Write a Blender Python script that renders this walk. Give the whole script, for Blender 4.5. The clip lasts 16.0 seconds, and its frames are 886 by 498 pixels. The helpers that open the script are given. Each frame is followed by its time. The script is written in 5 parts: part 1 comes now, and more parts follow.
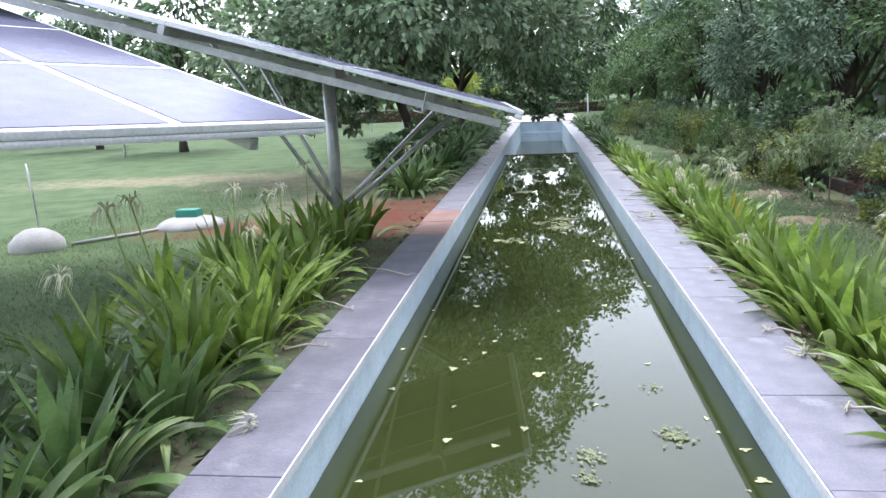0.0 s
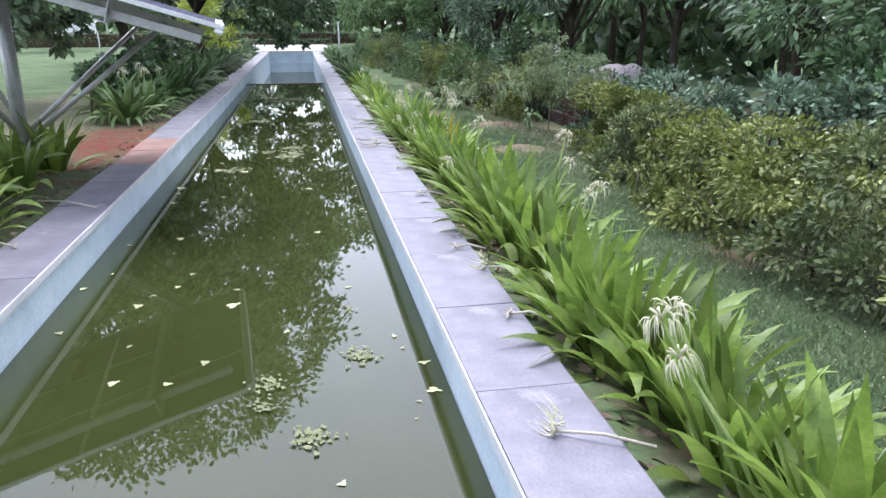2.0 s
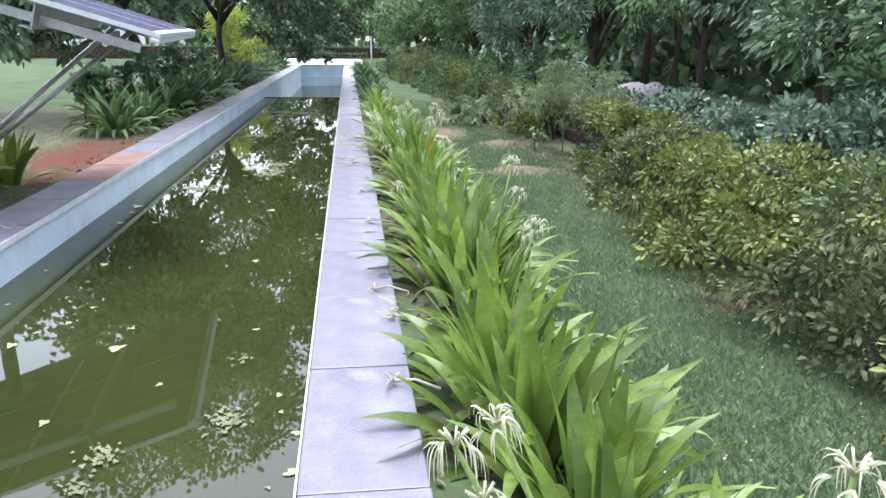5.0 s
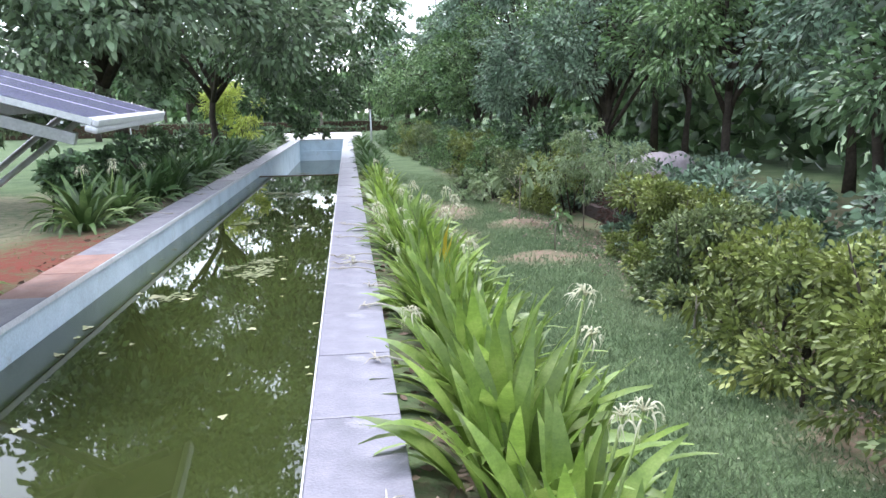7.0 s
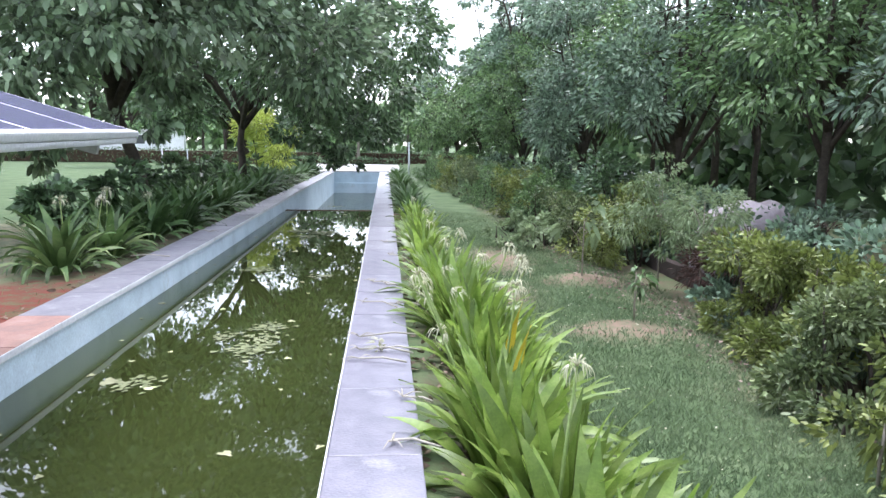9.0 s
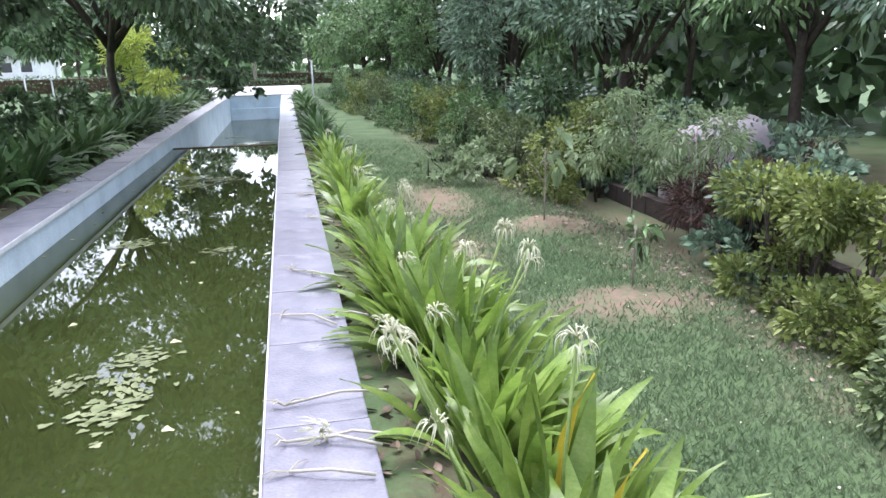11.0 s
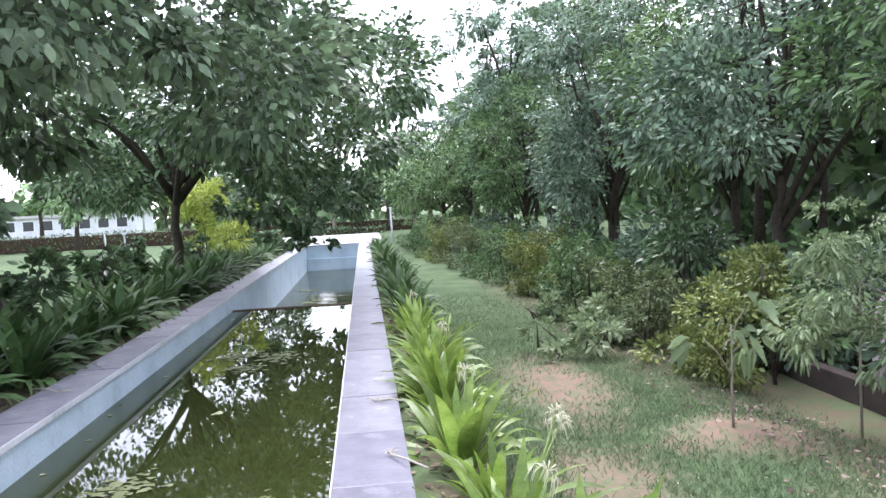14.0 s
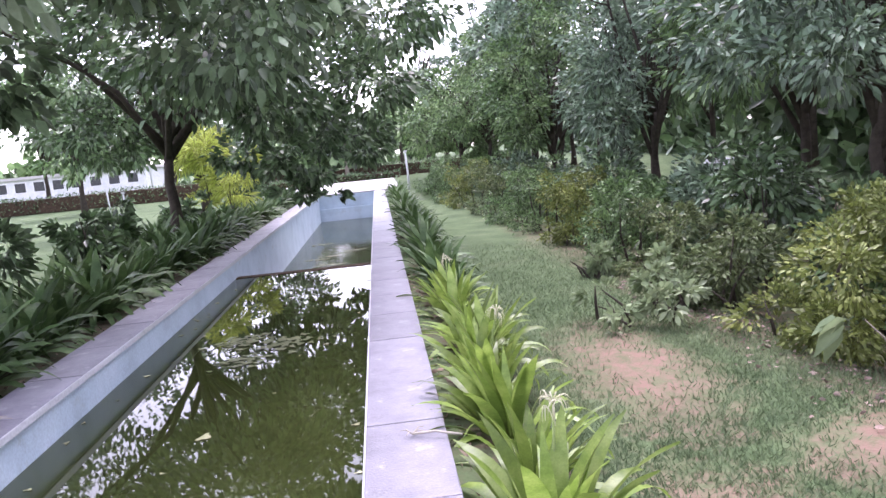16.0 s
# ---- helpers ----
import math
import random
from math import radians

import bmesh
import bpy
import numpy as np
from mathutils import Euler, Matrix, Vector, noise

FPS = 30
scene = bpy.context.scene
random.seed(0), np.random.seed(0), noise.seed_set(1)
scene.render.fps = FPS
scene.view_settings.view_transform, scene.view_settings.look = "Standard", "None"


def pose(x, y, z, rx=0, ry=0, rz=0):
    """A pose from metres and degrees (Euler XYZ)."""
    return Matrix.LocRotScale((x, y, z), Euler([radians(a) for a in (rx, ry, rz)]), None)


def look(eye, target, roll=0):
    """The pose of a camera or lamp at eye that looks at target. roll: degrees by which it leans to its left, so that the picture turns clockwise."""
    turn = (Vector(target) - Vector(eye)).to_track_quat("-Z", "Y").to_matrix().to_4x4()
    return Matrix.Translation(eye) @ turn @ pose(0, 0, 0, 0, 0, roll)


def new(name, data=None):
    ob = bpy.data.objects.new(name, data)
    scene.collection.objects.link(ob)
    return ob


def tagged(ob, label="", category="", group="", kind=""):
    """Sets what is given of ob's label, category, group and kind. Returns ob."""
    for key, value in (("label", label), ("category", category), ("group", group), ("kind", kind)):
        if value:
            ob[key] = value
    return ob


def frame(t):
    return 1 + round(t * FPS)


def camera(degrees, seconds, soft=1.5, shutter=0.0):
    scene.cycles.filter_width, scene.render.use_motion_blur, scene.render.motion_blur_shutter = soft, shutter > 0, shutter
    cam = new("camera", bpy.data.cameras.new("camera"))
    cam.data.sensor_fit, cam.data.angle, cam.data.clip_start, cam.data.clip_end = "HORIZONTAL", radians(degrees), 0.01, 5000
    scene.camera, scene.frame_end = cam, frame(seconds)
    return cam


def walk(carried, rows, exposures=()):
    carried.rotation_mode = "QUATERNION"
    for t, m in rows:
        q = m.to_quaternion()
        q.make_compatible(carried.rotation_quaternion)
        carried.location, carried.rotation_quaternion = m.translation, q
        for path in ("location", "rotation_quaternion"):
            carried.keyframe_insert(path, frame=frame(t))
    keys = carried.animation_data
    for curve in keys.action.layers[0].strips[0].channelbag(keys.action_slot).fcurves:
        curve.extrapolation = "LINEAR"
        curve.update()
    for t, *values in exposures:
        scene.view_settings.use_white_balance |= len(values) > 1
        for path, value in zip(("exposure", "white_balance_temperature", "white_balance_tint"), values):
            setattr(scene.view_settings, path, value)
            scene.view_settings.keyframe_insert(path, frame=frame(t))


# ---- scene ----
cam = camera(62.3, 16.0)
PATH = [
    (0, (0.029, -0.595, 1.560), (-0.244, 1.344, 1.154), -2.8),
    (0.5, (0.006, -0.532, 1.497), (-0.398, 1.386, 1.097), -4.1),
    (1, (0.120, -0.537, 1.540), (0.086, 1.392, 1.014), -4.7),
    (1.5, (0.246, -0.415, 1.505), (0.537, 1.477, 0.926), -4.3),
    (2, (0.489, -0.420, 1.417), (0.841, 1.458, 0.827), -0.1),
    (2.5, (0.697, -0.452, 1.392), (1.231, 1.420, 0.934), 2.2),
    (3, (0.760, -0.426, 1.373), (1.438, 1.400, 0.920), 0.2),
    (3.5, (0.972, -0.293, 1.314), (1.447, 1.593, 0.848), 1.7),
    (3.7, (1.087, -0.256, 1.292), (1.480, 1.642, 0.799), 2.7),
    (5.8, (1.313, 0.632, 1.422), (1.505, 2.544, 0.868), 0.8),
    (6, (1.299, 0.801, 1.410), (1.482, 2.729, 0.910), 1.2),
    (6.5, (1.301, 1.197, 1.441), (1.626, 3.122, 1.006), -1.0),
    (7, (1.333, 1.614, 1.428), (1.578, 3.563, 1.053), -1.0),
    (7.5, (1.310, 2.030, 1.401), (1.398, 3.994, 1.031), 0.7),
    (8, (1.328, 2.488, 1.393), (1.427, 4.465, 1.110), -2.1),
    (8.2, (1.348, 2.658, 1.362), (1.476, 4.634, 1.083), -0.9),
    (10.3, (1.365, 5.172, 1.440), (1.523, 7.128, 1.052), 1.8),
    (10.5, (1.322, 5.332, 1.431), (1.471, 7.283, 1.014), 2.2),
    (10.8, (1.336, 5.736, 1.488), (1.634, 7.666, 1.054), 0.6),
    (11, (1.288, 5.818, 1.437), (1.677, 7.713, 0.931), -1.4),
    (11.5, (1.309, 6.263, 1.442), (1.460, 8.218, 1.051), -1.5),
    (12, (1.267, 6.745, 1.414), (1.387, 8.713, 1.074), 0.2),
    (12.5, (1.234, 7.192, 1.416), (1.393, 9.145, 1.019), -1.3),
    (13, (1.300, 7.661, 1.415), (1.301, 9.638, 1.114), -4.3),
    (13.5, (1.338, 8.065, 1.396), (1.408, 10.045, 1.122), -3.3),
    (14, (1.349, 8.522, 1.429), (1.560, 10.507, 1.310), -3.0),
    (14.5, (1.359, 8.988, 1.409), (1.566, 10.972, 1.264), -2.9),
    (15, (1.301, 9.446, 1.375), (1.485, 11.423, 1.141), -1.2),
    (15.5, (1.247, 9.835, 1.403), (1.495, 11.797, 1.101), -4.0),
    (16, (1.315, 10.248, 1.468), (1.470, 12.223, 1.193), -5.6),
]
walk(cam, [(t, look(eye, target, roll)) for t, eye, target, roll in PATH], exposures=[(0, 2.0, 6150, 15), (0.5, 1.8, 6100, 17), (2.5, 2.1, 6100, 18), (6, 2.2, 6100, 15), (11, 2.3, 6100, 17), (14, 2.35, 6150, 20), (15, 2.35, 6150, 27), (16, 2.4, 6200, 36)])

# ---------------------------------------------------------------- light
WATER, WATER_2 = -0.305, -1.05
HALF, OUTER = 1.125, 1.53          # pool half width, outer edge of the coping
DAM_Y, END_Y = 22.2, 40.0
world = bpy.data.worlds.new("sky")
scene.world = world
world.use_nodes = True
wn, wl = world.node_tree.nodes, world.node_tree.links
wn.clear()
sky = wn.new("ShaderNodeTexSky")
sky.sky_type, sky.sun_disc = "NISHITA", False
sky.sun_elevation, sky.sun_rotation = radians(66), radians(4)
sky.air_density, sky.dust_density, sky.ozone_density = 1.0, 1.0, 1.0
soft = wn.new("ShaderNodeHueSaturation")
soft.inputs["Saturation"].default_value = 0.35
wb = wn.new("ShaderNodeBackground")
wb.inputs["Strength"].default_value = 0.15
wo = wn.new("ShaderNodeOutputWorld")
wl.new(sky.outputs[0], soft.inputs["Color"])
wl.new(soft.outputs[0], wb.inputs["Color"])
wl.new(wb.outputs[0], wo.inputs[0])
sun_data = bpy.data.lights.new("sun", "SUN")
sun_data.energy, sun_data.angle, sun_data.color = 0.9, radians(30), (1.0, 0.98, 0.95)
sun = new("sun", sun_data)
sun.matrix_world = look((0.3, 4.4, 10), (0, 0, 0))


# ---------------------------------------------------------------- materials
def mat(name, colours, scale=6.0, rough=0.8, bump=0.0, fine=60.0, spec=0.3, vary=0.0, island=0.0, metal=0.0, translucent=0.0, detail=5.0, stain=None):
    """A noise-varied surface. colours: two or three; vary: brightness change from object to object; island: from leaf to leaf; stain: (colour, scale, threshold)."""
    m = bpy.data.materials.new(name)
    m.use_nodes = True
    n, l = m.node_tree.nodes, m.node_tree.links
    p = n["Principled BSDF"]
    co = n.new("ShaderNodeTexCoord")
    no = n.new("ShaderNodeTexNoise")
    no.inputs["Scale"].default_value, no.inputs["Detail"].default_value, no.inputs["Roughness"].default_value = scale, detail, 0.65
    l.new(co.outputs["Object"], no.inputs["Vector"])
    ramp = n.new("ShaderNodeValToRGB")
    el = ramp.color_ramp.elements
    el[0].position, el[1].position = 0.32, 0.7
    el[0].color, el[1].color = (*colours[0], 1), (*colours[-1], 1)
    if len(colours) == 3:
        el.new(0.5).color = (*colours[1], 1)
    l.new(no.outputs["Fac"], ramp.inputs[0])
    out = ramp.outputs[0]
    fi = n.new("ShaderNodeTexNoise")
    fi.inputs["Scale"].default_value, fi.inputs["Detail"].default_value = fine, 3.0
    l.new(co.outputs["Object"], fi.inputs["Vector"])
    if stain:
        sn = n.new("ShaderNodeTexNoise")
        sn.inputs["Scale"].default_value, sn.inputs["Detail"].default_value, sn.inputs["Roughness"].default_value = stain[1], 6.0, 0.7
        l.new(co.outputs["Object"], sn.inputs["Vector"])
        sr = n.new("ShaderNodeMapRange")
        sr.inputs["From Min"].default_value, sr.inputs["From Max"].default_value = stain[2], stain[2] + 0.12
        l.new(sn.outputs["Fac"], sr.inputs["Value"])
        mix = n.new("ShaderNodeMix")
        mix.data_type = "RGBA"
        mix.inputs["B"].default_value = (0, 0, 0, 1)
        mix.inputs[7].default_value = (*stain[0], 1)
        l.new(sr.outputs[0], mix.inputs[0])
        l.new(out, mix.inputs[6])
        out = mix.outputs[2]
    for amount, src in ((vary, "obj"), (island, "isl"), (0.25, "fine")):
        if amount <= 0:
            continue
        if src == "obj":
            value = n.new("ShaderNodeObjectInfo").outputs["Random"]
        elif src == "isl":
            value = n.new("ShaderNodeNewGeometry").outputs["Random Per Island"]
        else:
            value = fi.outputs["Fac"]
        mr = n.new("ShaderNodeMapRange")
        mr.inputs["To Min"].default_value, mr.inputs["To Max"].default_value = 1 - amount, 1 + amount
        l.new(value, mr.inputs["Value"])
        hs = n.new("ShaderNodeHueSaturation")
        l.new(mr.outputs[0], hs.inputs["Value"])
        l.new(out, hs.inputs["Color"])
        out = hs.outputs[0]
    l.new(out, p.inputs["Base Color"])
    p.inputs["Roughness"].default_value, p.inputs["Metallic"].default_value = rough, metal
    p.inputs["Specular IOR Level"].default_value = spec
    if bump > 0:
        b = n.new("ShaderNodeBump")
        b.inputs["Strength"].default_value, b.inputs["Distance"].default_value = bump, 0.01
        l.new(fi.outputs["Fac"], b.inputs["Height"])
        l.new(b.outputs[0], p.inputs["Normal"])
    if translucent > 0:
        tr = n.new("ShaderNodeBsdfTranslucent")
        l.new(out, tr.inputs["Color"])
        ms = n.new("ShaderNodeMixShader")
        ms.inputs[0].default_value = translucent
        l.new(p.outputs[0], ms.inputs[1])
        l.new(tr.outputs[0], ms.inputs[2])
        l.new(ms.outputs[0], n["Material Output"].inputs[0])
    return m


def water_material(name, colour, clear, ripple, ripple_scale):
    """Murky water: a green body, a little of the bottom showing, a mirror that follows Fresnel."""
    m = bpy.data.materials.new(name)
    m.use_nodes = True
    n, l = m.node_tree.nodes, m.node_tree.links
    n.clear()
    out = n.new("ShaderNodeOutputMaterial")
    co = n.new("ShaderNodeTexCoord")
    big = n.new("ShaderNodeTexNoise")
    big.inputs["Scale"].default_value, big.inputs["Detail"].default_value = 0.9, 4.0
    l.new(co.outputs["Object"], big.inputs["Vector"])
    ramp = n.new("ShaderNodeValToRGB")
    ramp.color_ramp.elements[0].position, ramp.color_ramp.elements[1].position = 0.3, 0.75
    ramp.color_ramp.elements[0].color = (*[c * 0.8 for c in colour], 1)
    ramp.color_ramp.elements[1].color = (*[c * 1.2 for c in colour], 1)
    l.new(big.outputs["Fac"], ramp.inputs[0])
    body = n.new("ShaderNodeBsdfDiffuse")
    l.new(ramp.outputs[0], body.inputs["Color"])
    see = n.new("ShaderNodeBsdfTransparent")
    see.inputs["Color"].default_value = (0.75, 0.85, 0.6, 1)
    under = n.new("ShaderNodeMixShader")
    under.inputs[0].default_value = clear
    l.new(body.outputs[0], under.inputs[1])
    l.new(see.outputs[0], under.inputs[2])
    wav = n.new("ShaderNodeTexNoise")
    wav.inputs["Scale"].default_value, wav.inputs["Detail"].default_value = ripple_scale, 2.0
    l.new(co.outputs["Object"], wav.inputs["Vector"])
    bump = n.new("ShaderNodeBump")
    bump.inputs["Strength"].default_value, bump.inputs["Distance"].default_value = ripple, 0.01
    l.new(wav.outputs["Fac"], bump.inputs["Height"])
    gl = n.new("ShaderNodeBsdfGlossy")
    gl.inputs["Roughness"].default_value = 0.015
    l.new(bump.outputs[0], gl.inputs["Normal"])
    fr = n.new("ShaderNodeFresnel")
    fr.inputs["IOR"].default_value = 1.62
    mix = n.new("ShaderNodeMixShader")
    l.new(fr.outputs[0], mix.inputs[0])
    l.new(under.outputs[0], mix.inputs[1])
    l.new(gl.outputs[0], mix.inputs[2])
    l.new(mix.outputs[0], out.inputs[0])
    return m


WATER_MAT = water_material("pool_water", (0.039, 0.051, 0.014), 0.2, 0.04, 2.2)
WATER2_MAT = water_material("basin_water", (0.04, 0.05, 0.025), 0.1, 0.35, 5.0)
SLATE = mat("slate", ((0.11, 0.108, 0.135), (0.155, 0.15, 0.185), (0.22, 0.212, 0.25)), 3.0, 0.36, 0.25, 70, 0.5, vary=0.10, stain=((0.32, 0.31, 0.35), 1.7, 0.6))
SLATE_RED = mat("slate_with_red_dust", ((0.20, 0.13, 0.12), (0.30, 0.17, 0.14), (0.36, 0.24, 0.21)), 3.0, 0.6, 0.25, 70, 0.4, vary=0.08)
SLATE_PALE = mat("pale_blotched_slate", ((0.135, 0.133, 0.155), (0.20, 0.195, 0.225), (0.27, 0.265, 0.295)), 2.5, 0.4, 0.25, 70, 0.5, vary=0.12, stain=((0.40, 0.395, 0.42), 3.0, 0.57))
MORTAR = mat("mortar", ((0.30, 0.30, 0.31), (0.45, 0.45, 0.46)), 9, 0.9, 0.3)
BLUE = mat("pale_blue_paint", ((0.43, 0.53, 0.59), (0.53, 0.645, 0.71), (0.61, 0.71, 0.78)), 1.6, 0.5, 0.15, 50, 0.4, stain=((0.42, 0.48, 0.48), 2.4, 0.6))
WHITE_WALL = mat("whitewash", ((0.55, 0.57, 0.58), (0.72, 0.73, 0.74)), 2.2, 0.6, 0.2, 40, 0.3, stain=((0.40, 0.42, 0.42), 1.3, 0.6))
POOL_BED = mat("algae_bed", ((0.03, 0.045, 0.012), (0.07, 0.085, 0.03)), 2.0, 0.9, 0.2)
CONCRETE = mat("pale_concrete", ((0.36, 0.35, 0.34), (0.5, 0.49, 0.47)), 4, 0.85, 0.3, stain=((0.28, 0.27, 0.25), 2.0, 0.62))
SOIL = mat("dark_soil", ((0.045, 0.03, 0.02), (0.11, 0.075, 0.05)), 8, 0.95, 0.8, 40)
STALK = mat("dry_stalk", ((0.36, 0.33, 0.27), (0.52, 0.48, 0.40)), 20, 0.8, 0.2)
LILY = [mat("lily_leaf", ((0.104, 0.176, 0.031), (0.176, 0.270, 0.050), (0.288, 0.378, 0.099)), 5, 0.38, 0.1, 90, 0.5, vary=0.38, translucent=0.38),
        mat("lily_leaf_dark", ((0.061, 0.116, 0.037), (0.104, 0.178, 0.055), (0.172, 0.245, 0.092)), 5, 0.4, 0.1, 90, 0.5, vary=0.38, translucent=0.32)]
LILY_PALE = mat("lily_leaf_pale", ((0.22, 0.33, 0.10), (0.34, 0.42, 0.18)), 6, 0.45, 0.1, 90, 0.5, vary=0.25, translucent=0.25)
LILY_YELLOW = mat("yellowed_leaf", ((0.42, 0.33, 0.03), (0.62, 0.50, 0.06)), 6, 0.5, 0.1, 90, 0.4, translucent=0.2)
# lily green darkened: the trees' shade on far clumps is in this colour
LILY_SHADED = mat("lily_mass_shaded", ((0.040, 0.082, 0.028), (0.072, 0.132, 0.044), (0.135, 0.205, 0.08)), 5, 0.5, 0, 90, 0.3, island=0.4, translucent=0.2)
PETAL = mat("white_petal", ((0.60, 0.59, 0.40), (0.71, 0.70, 0.55)), 9, 0.6, 0, 60, 0.3, translucent=0.3)
STEM = mat("green_stem", ((0.16, 0.24, 0.06), (0.27, 0.34, 0.12)), 9, 0.5, 0.1)
FOLIAGE = {
    "broad": mat("broad_leaves", ((0.069, 0.121, 0.055), (0.118, 0.193, 0.089), (0.224, 0.301, 0.163)), 0.8, 0.42, 0, 30, 0.5, island=0.68, translucent=0.12),
    "grey": mat("grey_green_leaves", ((0.103, 0.164, 0.108), (0.178, 0.258, 0.172), (0.299, 0.384, 0.271)), 0.7, 0.5, 0, 30, 0.4, island=0.68, translucent=0.12),
    "mid": mat("mid_green_leaves", ((0.078, 0.140, 0.056), (0.140, 0.228, 0.091), (0.235, 0.332, 0.149)), 0.7, 0.5, 0, 30, 0.4, island=0.68, translucent=0.14),
    "yellow": mat("yellow_green_leaves", ((0.095, 0.131, 0.038), (0.190, 0.232, 0.062), (0.344, 0.380, 0.113)), 0.9, 0.5, 0, 30, 0.4, island=0.5, translucent=0.16),
    "olive": mat("olive_leaves", ((0.085, 0.123, 0.054), (0.154, 0.200, 0.085), (0.277, 0.316, 0.139)), 0.9, 0.5, 0, 30, 0.4, island=0.5, translucent=0.14),
    "light": mat("light_broad_leaves", ((0.111, 0.170, 0.092), (0.185, 0.263, 0.148), (0.324, 0.388, 0.250)), 0.8, 0.45, 0, 30, 0.5, island=0.68, translucent=0.2),
    "pale": mat("pale_leaves", ((0.163, 0.225, 0.112), (0.237, 0.312, 0.163), (0.350, 0.413, 0.250)), 0.9, 0.5, 0, 30, 0.4, island=0.35, translucent=0.3),
    "lime": mat("lime_leaves", ((0.30, 0.37, 0.07), (0.44, 0.52, 0.12), (0.56, 0.62, 0.2)), 0.9, 0.5, 0, 30, 0.4, island=0.4, translucent=0.35),
    "brown": mat("dead_twigs", ((0.060, 0.036, 0.030), (0.120, 0.066, 0.054)), 2, 0.8, 0, 30, 0.2, island=0.4),
}
BARK = mat("bark", ((0.035, 0.028, 0.022), (0.085, 0.07, 0.055)), 7, 0.9, 0.9, 45)
BARK_PALE = mat("pale_bark", ((0.22, 0.19, 0.15), (0.34, 0.30, 0.25)), 7, 0.9, 0.6, 45)
GALV = mat("galvanised_steel", ((0.42, 0.43, 0.44), (0.58, 0.59, 0.60)), 9, 0.45, 0.1, 60, 0.5, metal=0.6)
ALU = mat("aluminium_frame", ((0.68, 0.69, 0.71), (0.78, 0.79, 0.80)), 9, 0.35, 0.05, 60, 0.5, metal=0.3)
CELL = mat("solar_cells", ((0.09, 0.09, 0.155), (0.13, 0.13, 0.205)), 3, 0.22, 0, 60, 0.12)
# white back sheets in dark grey: the underside's shade is in the colour
BACKSHEET_SHADED = mat("shaded_backsheet", ((0.16, 0.16, 0.17), (0.24, 0.24, 0.25)), 3, 0.7)
HEDGE_WALL = mat("low_wall", ((0.047, 0.036, 0.031), (0.079, 0.061, 0.054)), 4, 0.9, 0.5)


